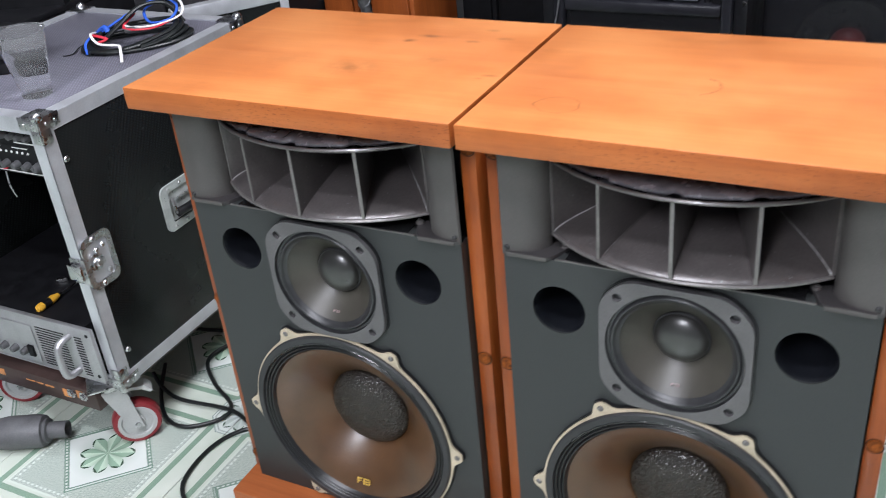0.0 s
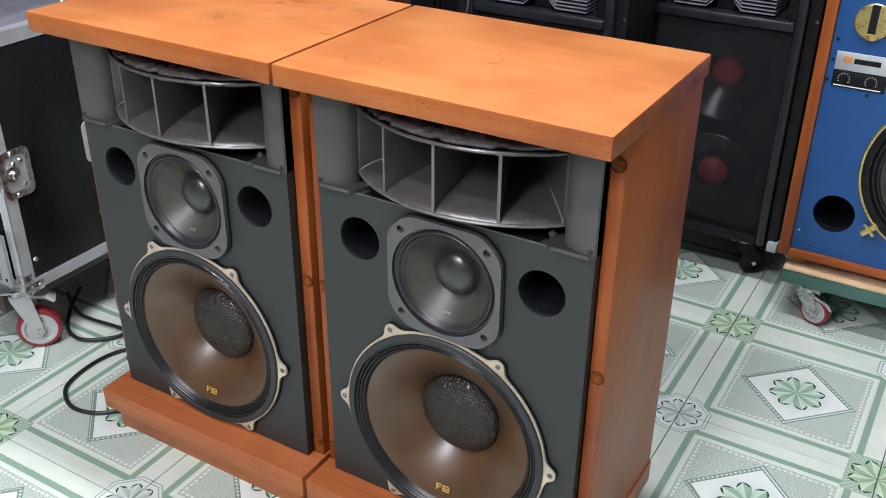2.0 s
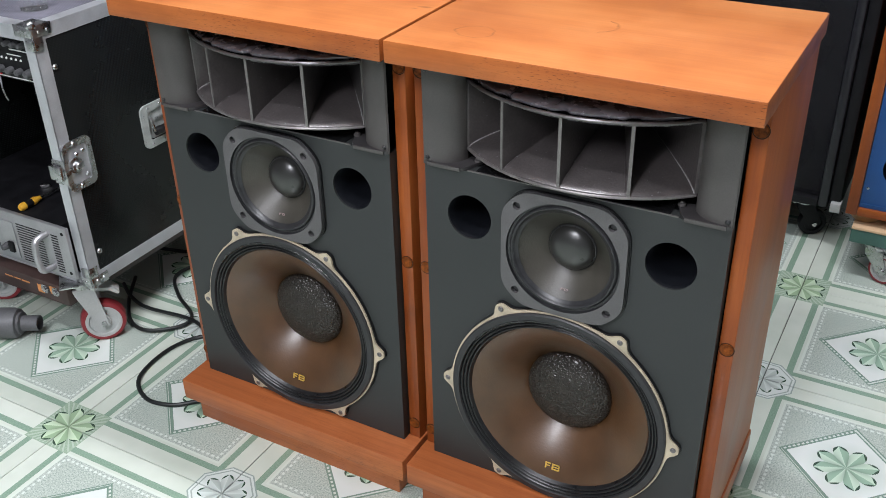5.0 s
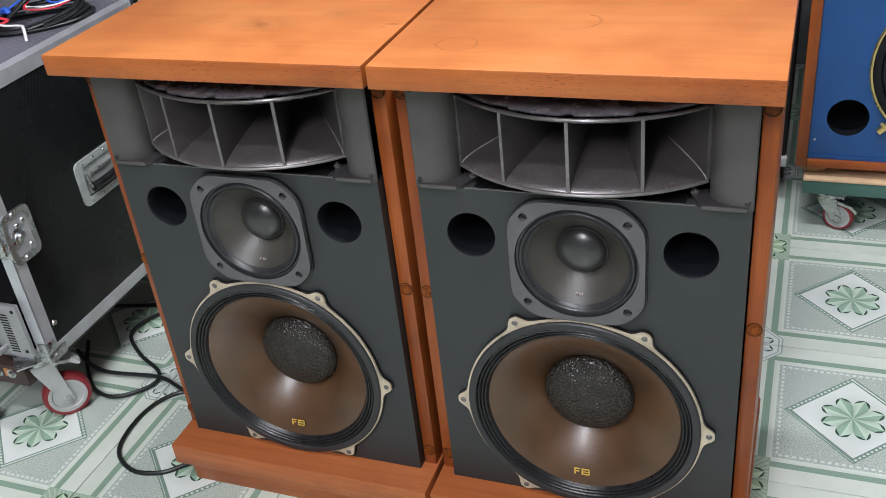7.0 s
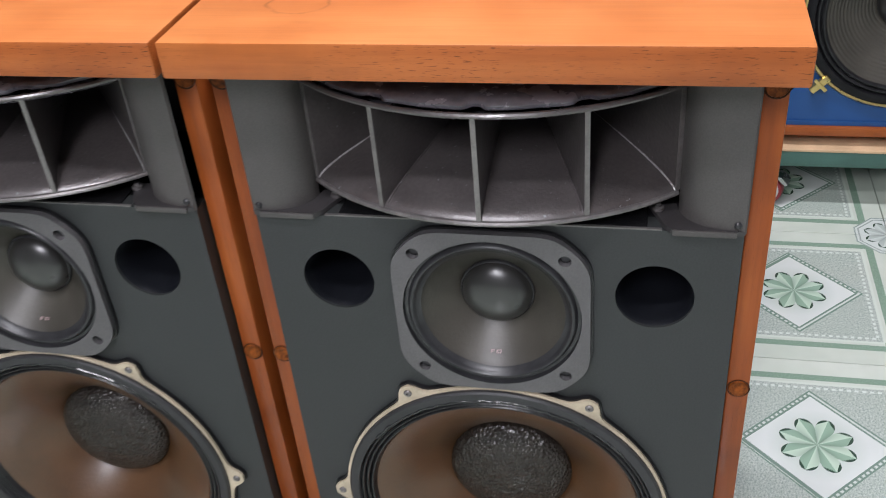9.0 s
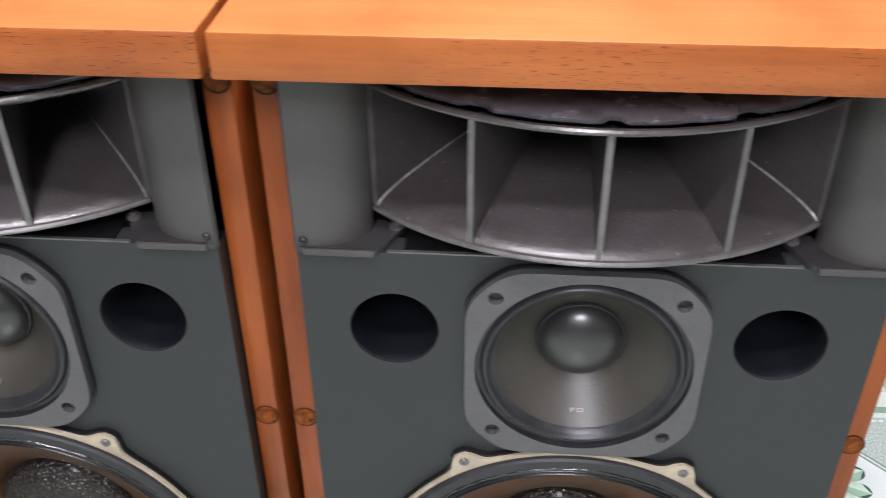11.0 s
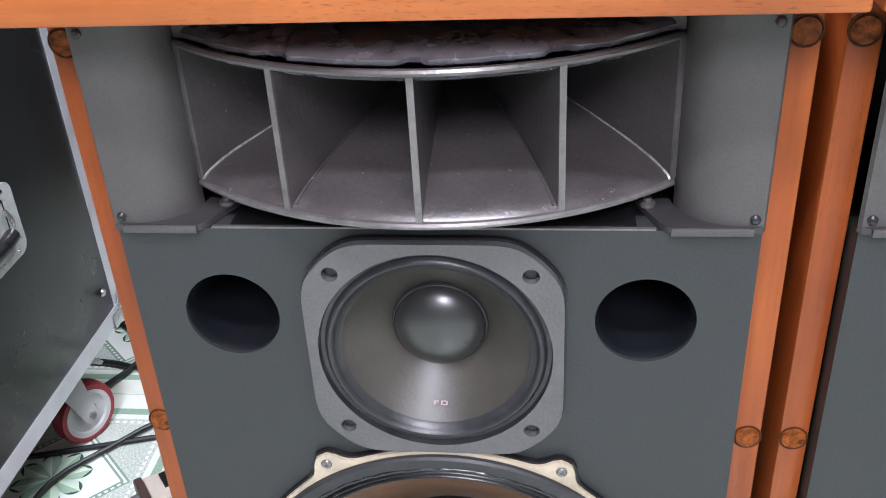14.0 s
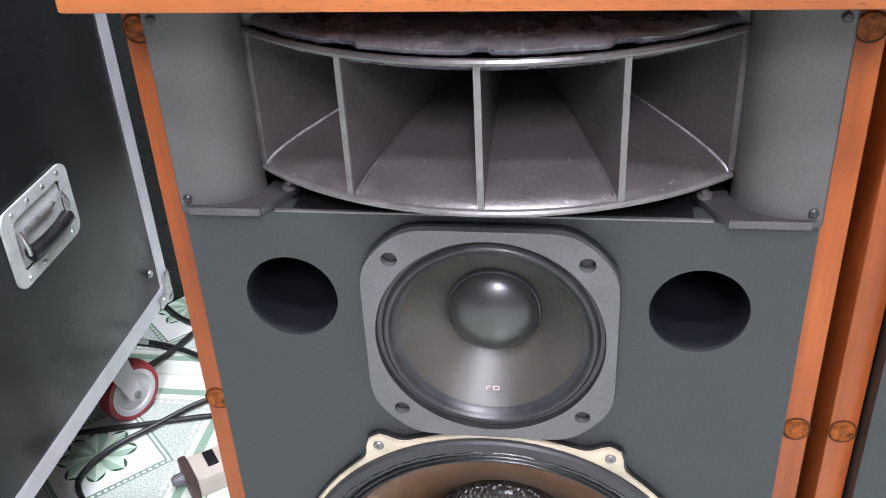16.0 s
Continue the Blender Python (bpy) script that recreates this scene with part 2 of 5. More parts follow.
def tile_print():
    """Glazed ceramic tile, 0.4 m: pale borders, green bands, stippled field, white diamond with a flower, half motifs in the corners."""
    m, nt, b = material("printed_ceramic_tile", 0.16, 0.0, 0.0)
    sep = nt.nodes.new("ShaderNodeSeparateXYZ")
    nt.links.new(coords(nt), sep.inputs[0])
    u, v = X(nt, sep.outputs[0]), X(nt, sep.outputs[1])
    au, av = u.abs(), v.abs()
    cheb, diam = au.max(av), au + av
    stip = X(nt, noise_of(nt, 330, 2))
    pale = ramp_of(nt, noise_of(nt, 7, 3), [(0.3, (0.57, 0.63, 0.54)), (0.7, (0.68, 0.725, 0.64))])
    col = pale
    band = cheb.between(0.149, 0.163)
    col = mix_of(nt, band, col, ramp_of(nt, stip.s, [(0.3, (0.20, 0.31, 0.23)), (0.7, (0.29, 0.41, 0.31))]))
    col = mix_of(nt, cheb.lt(0.143), col, (0.66, 0.72, 0.64))
    field = ramp_of(nt, stip.s, [(0.34, (0.31, 0.38, 0.33)), (0.52, (0.47, 0.53, 0.47)), (0.68, (0.60, 0.65, 0.59))])
    col = mix_of(nt, cheb.lt(0.138), col, field)
    beads = ((u * 520).op("SINE") * (v * 520).op("SINE")).gt(-0.1)
    col = mix_of(nt, cheb.between(0.1275, 0.1325) * beads, col, (0.68, 0.74, 0.68))
    col = mix_of(nt, diam.lt(0.124), col, (0.20, 0.29, 0.23))
    col = mix_of(nt, diam.between(0.114, 0.120) * ((u - v) * 450).op("SINE").gt(-0.2), col, (0.62, 0.68, 0.62))
    col = mix_of(nt, diam.lt(0.109), col, (0.72, 0.76, 0.72))

    def flower(col, du, dv, size, lo, hi, petals=8.0):
        ang = dv.op("ARCTAN2", du)
        rad = (du * du + dv * dv).op("SQRT")
        saw = (ang * (petals / (2 * math.pi)) + 20.0).op("FRACT")
        tri = (saw - 0.5).abs() * 2.0
        edge = (tri * -0.10 + tri.op("POWER", 3.0) * -0.30 + 1.0) * size
        inside = rad.lt(edge)
        shade = mix_of(nt, saw.gt(0.5), lo, hi)
        shade = mix_of(nt, (rad / size).op("MULTIPLY", -1.0).op("ADD", 1.0, clamp=True) * tri * 0.8, shade, tuple(c * 0.42 for c in lo))
        crescent = (tri * -0.95 + 0.82).op("MULTIPLY", tri).op("MULTIPLY", 0.62, clamp=True)
        rim = rad.gt(edge * (crescent * -1.0 + 1.0)) * tri.lt(0.86)
        shade = mix_of(nt, rim, shade, (0.045, 0.085, 0.055))
        return mix_of(nt, inside, col, shade)

    halo = (u * u + v * v).op("SQRT").op("MULTIPLY", -16.0).op("ADD", 1.25, clamp=True)
    col = mix_of(nt, halo * diam.lt(0.109) * 0.75, col, (0.40, 0.50, 0.41))
    col = flower(col, u, v, 0.060, (0.31, 0.46, 0.34), (0.55, 0.69, 0.55))
    # corners on one diagonal carry a white octagon, on the other a green square
    cu, cv = au - 0.2, av - 0.2
    same = (u * v).gt(0.0)
    octo = cu.abs().max(cv.abs()).max((cu.abs() + cv.abs()) * 0.72)
    col = mix_of(nt, same * octo.lt(0.064), col, (0.33, 0.40, 0.36))
    col = mix_of(nt, same * octo.lt(0.061), col, (0.66, 0.71, 0.67))
    col = mix_of(nt, same * octo.between(0.054, 0.057), col, (0.36, 0.42, 0.38))
    other = (u * v).lt(0.0)
    col = mix_of(nt, other * cu.abs().max(cv.abs()).lt(0.060), col, ramp_of(nt, stip.s, [(0.3, (0.28, 0.38, 0.28)), (0.7, (0.37, 0.48, 0.36))]))
    rays = ((cv.op("ARCTAN2", cu)) * 44.0).op("SINE").gt(0.35)
    col = mix_of(nt, other * rays * cu.abs().max(cv.abs()).lt(0.058) * 0.5, col, (0.55, 0.63, 0.53))
    cfl = flower(col, cu, cv, 0.048, (0.50, 0.56, 0.52), (0.62, 0.68, 0.64))
    col = mix_of(nt, same, col, cfl)
    cfl = flower(col, cu, cv, 0.056, (0.34, 0.48, 0.30), (0.56, 0.70, 0.50))
    col = mix_of(nt, other, col, cfl)
    dirt = X(nt, noise_of(nt, 3, 6, coords(nt, (1, 1, 1)))).op("SUBTRACT", 0.55).op("MULTIPLY", 2.0, clamp=True) * 0.3
    col = mix_of(nt, dirt, col, (0.33, 0.36, 0.30))
    nt.links.new(col, b.inputs["Base Color"])
    nt.links.new((stip * 0.12 + 0.10).s, b.inputs["Roughness"])
    bump_of(nt, b, stip, 0.04, 0.0005)
    return m


M_TILE = tile_print()
M_GROUT = painted("dirty_grout", (0.085, 0.08, 0.065), 0.85)
M_WALL = painted("wall_paint", (0.22, 0.22, 0.23), 0.6, 0, 0.06, 2)
M_CEIL = painted("ceiling_paint", (0.42, 0.42, 0.42), 0.7, 0, 0.04, 2)


def dotted(name, color, pitch, rough, strength):
    """Laminate pressed with rows of small dots."""
    m, nt, b = material(name, rough)
    sep = nt.nodes.new("ShaderNodeSeparateXYZ")
    nt.links.new(coords(nt), sep.inputs[0])
    k = 2 * math.pi / pitch
    a, c = X(nt, sep.outputs[0]) + X(nt, sep.outputs[2]), X(nt, sep.outputs[1])
    dots = ((a * k).op("SINE") * (c * k + a * (k * 0.5)).op("SINE")).op("MULTIPLY", 1.6, clamp=True)
    big = noise_of(nt, 5, 5)
    col = ramp_of(nt, big, [(0.3, tuple(v * 0.7 for v in color)), (0.75, tuple(v * 1.5 for v in color))])
    col = mix_of(nt, dots * 0.5, col, tuple(v * 2.4 for v in color))
    nt.links.new(col, b.inputs["Base Color"])
    nt.links.new((X(nt, big) * 0.35 + (rough - 0.17)).s, b.inputs["Roughness"])
    bump_of(nt, b, dots, strength, 0.0008)
    return m


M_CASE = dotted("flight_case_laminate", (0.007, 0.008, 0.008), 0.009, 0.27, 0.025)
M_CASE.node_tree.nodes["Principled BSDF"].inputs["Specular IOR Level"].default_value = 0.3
# case top: overhead glare put into a much paler laminate colour
M_CASE_TOP = dotted("flight_case_lit_top", (0.120, 0.117, 0.142), 0.010, 0.38, 0.5)
M_CLOTH = painted("dark_grille_cloth", (0.040, 0.038, 0.044), 0.85, 0, 0.15, 8, 900, 0.5)
M_GREYBOX = painted("silver_amp_face", (0.42, 0.42, 0.43), 0.4, 0.6, 0.12, 20)
M_WIREBLUE = painted("blue_wire", (0.03, 0.11, 0.55), 0.4, 0, 0.1)
M_WIRERED = painted("red_wire", (0.60, 0.03, 0.05), 0.4, 0, 0.1)
M_WIREWHITE = painted("white_wire", (0.75, 0.73, 0.72), 0.45, 0, 0.08)
M_YELLOW = painted("yellow_handle", (0.80, 0.42, 0.04), 0.4, 0, 0.1)
M_PRINT = painted("orange_print", (0.62, 0.25, 0.08), 0.5, 0, 0.25, 60)
M_BOARD = painted("dark_brown_board", (0.055, 0.032, 0.028), 0.45, 0, 0.35, 20)
M_HEATGUN = painted("grey_gun_plastic", (0.115, 0.115, 0.12), 0.5, 0.2, 0.2, 25)
M_BLUEPL = painted("blue_gun_plastic", (0.04, 0.10, 0.24), 0.45, 0, 0.15)
M_STRIP = painted("cream_strip_plastic", (0.48, 0.43, 0.36), 0.45, 0, 0.12)
M_SCREEN = painted("black_plastic", (0.008, 0.008, 0.0095), 0.45, 0, 0.25, 30, spec=0.25)
M_MATT = painted("matt_black_cloth", (0.006, 0.006, 0.007), 0.85, 0, 0.3, 30, spec=0.08)
M_LENS = painted("grey_lens_plate", (0.27, 0.275, 0.32), 0.38, 0.4, 0.15, 30)
M_BEZEL = painted("satin_black_bezel", (0.013, 0.013, 0.017), 0.36, 0, 0.2, 30)


def see_through(name, color, share, rough):
    """Open cloth that lets part of the light through."""
    m, nt, b = material(name, rough)
    b.inputs["Base Color"].default_value = (*color, 1)
    tr = nt.nodes.new("ShaderNodeBsdfTransparent")
    mx = nt.nodes.new("ShaderNodeMixShader")
    weave = X(nt, noise_of(nt, 700, 1)) * 0.3 + (share - 0.15)
    nt.links.new(weave.s, mx.inputs[0])
    nt.links.new(b.outputs[0], mx.inputs[1])
    nt.links.new(tr.outputs[0], mx.inputs[2])
    nt.links.new(mx.outputs[0], nt.nodes["Material Output"].inputs[0])
    return m


M_GRILLE = see_through("black_grille_cloth", (0.005, 0.005, 0.008), 0.56, 0.6)
M_CUP, _nt, _b = material("clear_plastic", 0.05)
_b.inputs["Base Color"].default_value = (0.95, 0.96, 0.97, 1)
_b.inputs["Transmission Weight"].default_value = 0.95
_b.inputs["IOR"].default_value = 1.18
M_TUBE, _nt, _b = material("lit_tube", 0.4)
_b.inputs["Base Color"].default_value = (0.9, 0.9, 0.9, 1)
_b.inputs["Emission Color"].default_value = (0.95, 0.98, 1, 1)
_b.inputs["Emission Strength"].default_value = 8.0
M_BLUE = painted("blue_baffle_paint", (0.011, 0.070, 0.23), 0.42, 0, 0.12, 8, 500, 0.1)
M_BRASS = painted("brass", (0.72, 0.55, 0.22), 0.3, 0.9, 0.15, 40)
M_GREEN = painted("green_dolly_paint", (0.055, 0.13, 0.105), 0.5, 0, 0.2)
M_PLY = painted("pale_plywood", (0.62, 0.42, 0.25), 0.6, 0, 0.2, 14)
M_RED = painted("red_castor_rubber", (0.23, 0.020, 0.026), 0.4, 0, 0.2)
M_WHITEP = painted("white_castor_plastic", (0.44, 0.45, 0.44), 0.45, 0, 0.15)
M_CABLE = painted("black_cable", (0.008, 0.010, 0.010), 0.42, 0, 0.2, 50)
M_REDCAP = painted("red_dust_cap", (0.50, 0.055, 0.055), 0.34)
M_BROWNFEET = painted("varnished_feet", (0.30, 0.16, 0.06), 0.4)


# ---- mesh helpers ----
def mesh_of(name, bm, mat, smooth=35):
    me = bpy.data.meshes.new(name)
    bmesh.ops.recalc_face_normals(bm, faces=bm.faces)
    bm.to_mesh(me)
    bm.free()
    if smooth:
        me.polygons.foreach_set("use_smooth", [True] * len(me.polygons))
        me.set_sharp_from_angle(angle=radians(smooth))
    for one in mat if isinstance(mat, (list, tuple)) else (mat,):
        me.materials.append(one)
    return me


def thing(name, loc, label, category, group="", kind="", rz=0.0):
    ob = new(name)
    ob.empty_display_size = 0.05
    ob.matrix_basis = pose(*loc, 0, 0, rz)
    return tagged(ob, label, category, group, kind)


def part(name, bm, mat, parent, label="", smooth=35):
    ob = new(name, mesh_of(name, bm, mat, smooth))
    ob.parent = parent
    return tagged(ob, label) if label else ob


def solid(name, bm, mat, label, category, group="", kind="", smooth=35, at=None):
    """A thing that is one mesh."""
    ob = new(name, mesh_of(name, bm, mat, smooth))
    if at is not None:
        ob.matrix_basis = at
    return tagged(ob, label, category, group, kind)


def box(x0, x1, y0, y1, z0, z1, bevel=0.0, bm=None, seg=2):
    bm = bm or bmesh.new()
    r = bmesh.ops.create_cube(bm, size=1.0, matrix=Matrix.LocRotScale(((x0 + x1) / 2, (y0 + y1) / 2, (z0 + z1) / 2), None, (abs(x1 - x0), abs(y1 - y0), abs(z1 - z0))))
    if bevel:
        edges = list({e for v in r["verts"] for e in v.link_edges})
        bmesh.ops.bevel(bm, geom=edges, offset=bevel, segments=seg, profile=0.5, affect="EDGES")
    return bm


def lathe(profile, seg=64, bm=None, m=None, closed=False):
    """Turns (radius, depth) pairs about the y axis; depth runs along +y."""
    bm = bm or bmesh.new()
    m = m or Matrix()
    rings = []
    for r, d in profile:
        if r < 1e-6:
            rings.append([bm.verts.new(m @ Vector((0, d, 0)))] * seg)
        else:
            rings.append([bm.verts.new(m @ Vector((r * math.cos(2 * math.pi * k / seg), d, r * math.sin(2 * math.pi * k / seg)))) for k in range(seg)])
    pairs = list(zip(rings, rings[1:])) + ([(rings[-1], rings[0])] if closed else [])
    for a, b in pairs:
        for k in range(seg):
            q = [a[k], a[(k + 1) % seg], b[(k + 1) % seg], b[k]]
            q = [w for i, w in enumerate(q) if w not in q[:i]]
            if len(q) > 2:
                bm.faces.new(q)
    return bm


def plate(outline, holes, axis, d0, d1, bevel=0.0, bm=None):
    """A flat plate of 2D outline with holes, between d0 and d1 along the axis (1: y, outlines in x, z; 2: z, outlines in x, y; 0: x, outlines in y, z)."""
    bm = bm or bmesh.new()
    put = {0: lambda a, b: (d0, a, b), 1: lambda a, b: (a, d0, b), 2: lambda a, b: (a, b, d0)}[axis]
    edges = []
    for loop in (outline, *holes):
        vs = [bm.verts.new(put(a, b)) for a, b in loop]
        edges += [bm.edges.new((p, q)) for p, q in zip(vs, vs[1:] + vs[:1])]
    made = bmesh.ops.triangle_fill(bm, use_beauty=True, use_dissolve=False, edges=edges)
    faces = [f for f in made["geom"] if isinstance(f, bmesh.types.BMFace)]
    ext = bmesh.ops.extrude_face_region(bm, geom=faces)
    off = [0, 0, 0]
    off[axis] = d1 - d0
    bmesh.ops.translate(bm, vec=off, verts=[g for g in ext["geom"] if isinstance(g, bmesh.types.BMVert)])
    return bm


def ring2d(cx, cy, r, seg=48):
    return [(cx + r * math.cos(2 * math.pi * k / seg), cy + r * math.sin(2 * math.pi * k / seg)) for k in range(seg)]


def sweep(points, radius, seg=10, bm=None, smooth=4):
    """A round cable through the points (a smooth curve), with closed ends."""
    bm = bm or bmesh.new()
    pts = [Vector(p) for p in points]
    path = []
    for i in range(len(pts) - 1):
        p0, p1, p2, p3 = pts[max(i - 1, 0)], pts[i], pts[i + 1], pts[min(i + 2, len(pts) - 1)]
        for k in range(smooth):
            t = k / smooth
            path.append(0.5 * (2 * p1 + (p2 - p0) * t + (2 * p0 - 5 * p1 + 4 * p2 - p3) * t * t + (3 * p1 - p0 - 3 * p2 + p3) * t ** 3))
    path.append(pts[-1])
    rings, side = [], None
    for i, p in enumerate(path):
        d = (path[min(i + 1, len(path) - 1)] - path[max(i - 1, 0)]).normalized()
        if side is None:
            side = d.orthogonal().normalized()
        side = (side - d * side.dot(d)).normalized()
        up = d.cross(side)
        rings.append([bm.verts.new(p + (side * math.cos(2 * math.pi * k / seg) + up * math.sin(2 * math.pi * k / seg)) * radius) for k in range(seg)])
    for a, b in zip(rings, rings[1:]):
        for k in range(seg):
            bm.faces.new((a[k], a[(k + 1) % seg], b[(k + 1) % seg], b[k]))
    bm.faces.new(rings[0])
    bm.faces.new(rings[-1])
    return bm


def moved(bm, m):
    bmesh.ops.transform(bm, matrix=m, verts=bm.verts)
    return bm


# ---- room ----
X0, X1, Y0, Y1 = -3.616, 1.984, -2.81, 3.19
slab = solid("floor", box(X0, X1, Y0, Y1, -0.12, -0.006), M_GROUT, "grouted concrete bed under printed green ceramic floor tiles", "floor", kind="structure")
for nm, b in (("wall_north", (X0, X1, Y1, Y1 + 0.15, 0, CEIL)), ("wall_south", (X0, X1, Y0 - 0.15, Y0, 0, CEIL)),
              ("wall_west", (X0 - 0.15, X0, Y0, Y1, 0, CEIL)), ("wall_east", (X1, X1 + 0.15, Y0, Y1, 0, CEIL))):
    solid(nm, box(*b), M_WALL, "plain off-white painted plaster wall", "wall", kind="structure")
solid("ceiling", box(X0, X1, Y0, Y1, CEIL, CEIL + 0.12), M_CEIL, "plain white painted ceiling", "ceiling", kind="structure")


# ---- the two wooden loudspeakers ----
def arc(r0, a0, a1, n):
    return [(r0 * math.sin(radians(a0 + (a1 - a0) * k / n)), 0.217 - r0 * math.cos(radians(a0 + (a1 - a0) * k / n))) for k in range(n + 1)]


def polar_sheet(rs, half, thick, n=28):
    """A fan-shaped sheet about the horn's throat: rs are (radius, height) pairs from the throat to the mouth."""
    bm = bmesh.new()
    layers = []
    for dz in (0.0, thick):
        layers.append([[bm.verts.new((x, y, z + dz)) for x, y in arc(r, -half, half, n)] for r, z in rs])
    for g in layers:
        for i in range(len(rs) - 1):
            for k in range(n):
                bm.faces.new((g[i][k], g[i][k + 1], g[i + 1][k + 1], g[i + 1][k]))
    a, b = layers
    for i in (0, -1):
        for k in range(n):
            bm.faces.new((a[i][k], a[i][k + 1], b[i][k + 1], b[i][k]))
    for i in range(len(rs) - 1):
        for k in (0, n):
            bm.faces.new((a[i][k], a[i + 1][k], b[i + 1][k], b[i][k]))
    return bm


def radial_plate(angle, r0, r1, low, high, thick):
    """An upright plate that runs out from the throat, between two flaring heights."""
    bm = bmesh.new()
    n = 12
    sx, sy = math.sin(radians(angle)), -math.cos(radians(angle))
    cols = []
    for side in (-0.5, 0.5):
        col = []
        for k in range(n + 1):
            r = r0 + (r1 - r0) * k / n
            x, y = r * sx + side * thick * -sy, 0.217 + r * sy + side * thick * sx
            col.append((bm.verts.new((x, y, low(r))), bm.verts.new((x, y, high(r)))))
        cols.append(col)
    a, b = cols
    for k in range(n):
        for c in (a, b):
            bm.faces.new((c[k][0], c[k + 1][0], c[k + 1][1], c[k][1]))
        bm.faces.new((a[k][0], a[k + 1][0], b[k + 1][0], b[k][0]))
        bm.faces.new((a[k][1], a[k + 1][1], b[k + 1][1], b[k][1]))
    for k in (0, n):
        bm.faces.new((a[k][0], a[k][1], b[k][1], b[k][0]))
    return bm


def horn_low(r):
    return 0.694 + 0.047 * max(0.0, 1 - (r - 0.03) / 0.224) ** 0.62


def horn_high(r):
    return 0.796 - 0.047 * max(0.0, 1 - (r - 0.03) / 0.224) ** 0.62


HALF = 41.9
MID = (0.0, 0.5655)
WOOF = (0.0, 0.2835)


def screw(name, x, y, z, parent, r=0.004, mat=None):
    bm = lathe([(0, -0.0022), (r * 0.6, -0.002), (r, -0.0006), (r, 0.002)], 14)
    box(-r * 0.6, r * 0.6, -0.0026, -0.0018, -r * 0.12, r * 0.12, bm=bm)
    return part(name, moved(bm, Matrix.Translation((x, y, z))), mat or M_STEEL, parent)


def lobed(r, lug_r, lug_out, n=240, lobes=6):
    pts = []
    for k in range(n):
        a = 2 * math.pi * k / n
        d = min(abs((a - 2 * math.pi * j / lobes + math.pi) % (2 * math.pi) - math.pi) for j in range(lobes))
        h = 1 / (1 + (d / lug_r) ** 4)
        pts.append(((r + (lug_out - r) * h) * math.cos(a), (r + (lug_out - r) * h) * math.sin(a)))
    return pts


def woofer(parent):
    w = new("woofer")
    w.parent, w.location = parent, (WOOF[0], 0, WOOF[1])
    tagged(w, "large woofer with a brown paper cone and cream ring")
    part("backing_gasket", plate(lobed(0.1856, 0.072, 0.2026), [ring2d(0, 0, 0.1705, 96)], 1, -0.0054, -0.0005), M_RUBBER, w, "black foam gasket behind the ring")
    ring = part("mounting_ring", plate(lobed(0.1843, 0.066, 0.2010), [ring2d(0, 0, 0.1695, 96)], 1, -0.0088, -0.0056), M_CREAM, w, "cream mounting ring with six lugs")
    for k in range(6):
        a = radians(60 * k)
        hole = lathe([(0.0044, 0.0), (0.0046, -0.0010), (0.0036, -0.0020), (0.0014, -0.0020), (0.0012, -0.0008), (0, -0.0008)], 14)
        part("bolt", moved(hole, Matrix.Translation((0.1925 * math.cos(a), -0.0089, 0.1925 * math.sin(a)))), M_EDGE, ring)
    part("gasket", lathe([(0.1812, -0.0086), (0.1812, -0.0122), (0.1790, -0.0140), (0.1700, -0.0140), (0.1686, -0.0115), (0.1686, -0.004)], 96), M_GASKET, w, "dark grey gasket ring")
    roll = []
    for k in range(37):
        t = k / 36
        roll.append((0.1684 - 0.0162 * t, -0.0090 - 0.0030 * abs(math.sin(math.pi * 3 * t)) + 0.004 * t))
    part("surround", lathe(roll + [(0.149, 0.0)], 96), M_RUBBER, w, "black pleated rubber surround")
    bead = []
    for k in range(61):
        a = radians(38 + 106 * k / 60)
        rr = 0.1690 + 0.0011 * noise.noise((k * 0.9, 3.1, 0.4))
        bead.append((rr * math.cos(a), -0.0132 - 0.0011 * noise.noise((k * 0.7, 0.2, 7.7)), rr * math.sin(a)))
    part("tar_bead", sweep(bead, 0.0019, 7, smooth=2), M_TAR, w, "uneven bead of glossy black tar")
    cone = [(0.1530, -0.004)]
    for k in range(19):
        t = k / 18
        cone.append((0.1518 - 0.0838 * t, -0.003 + 0.062 * (0.5 * t + 0.5 * t * t)))
    part("cone", lathe(cone, 96), M_CONE, w, "glossy brown paper cone")
    dome = [(0.0728, 0.056)] + [(0.0722 * math.cos(radians(a)), 0.052 - 0.024 * math.sin(radians(a))) for a in range(0, 91, 6)]
    part("dust_cap", lathe(dome, 64), M_LUMPY, w, "lumpy tar-black dust cap")
    bm = bmesh.new()
    for x0, x1, z0, z1 in ((-0.013, -0.0105, 0, 0.011), (-0.0105, -0.0035, 0.009, 0.011), (-0.0105, -0.005, 0.0045, 0.0062), (-0.001, 0.0015, 0, 0.011), (0.0015, 0.011, 0.009, 0.011),
                           (0.0015, 0.011, 0.0046, 0.0062), (0.0015, 0.011, 0, 0.002), (0.0105, 0.0125, 0.001, 0.0100)):
        box(x0, x1, -0.0006, 0.0006, z0, z1, bm=bm)
    slope = math.degrees(math.atan2(0.037, 0.088))
    part("logo_print", moved(bm, pose(-0.004, 0.0026, -0.1345) @ pose(0, 0, 0, -slope + 8)), M_GOLD, w, "gold printed emblem", 0)
    return w


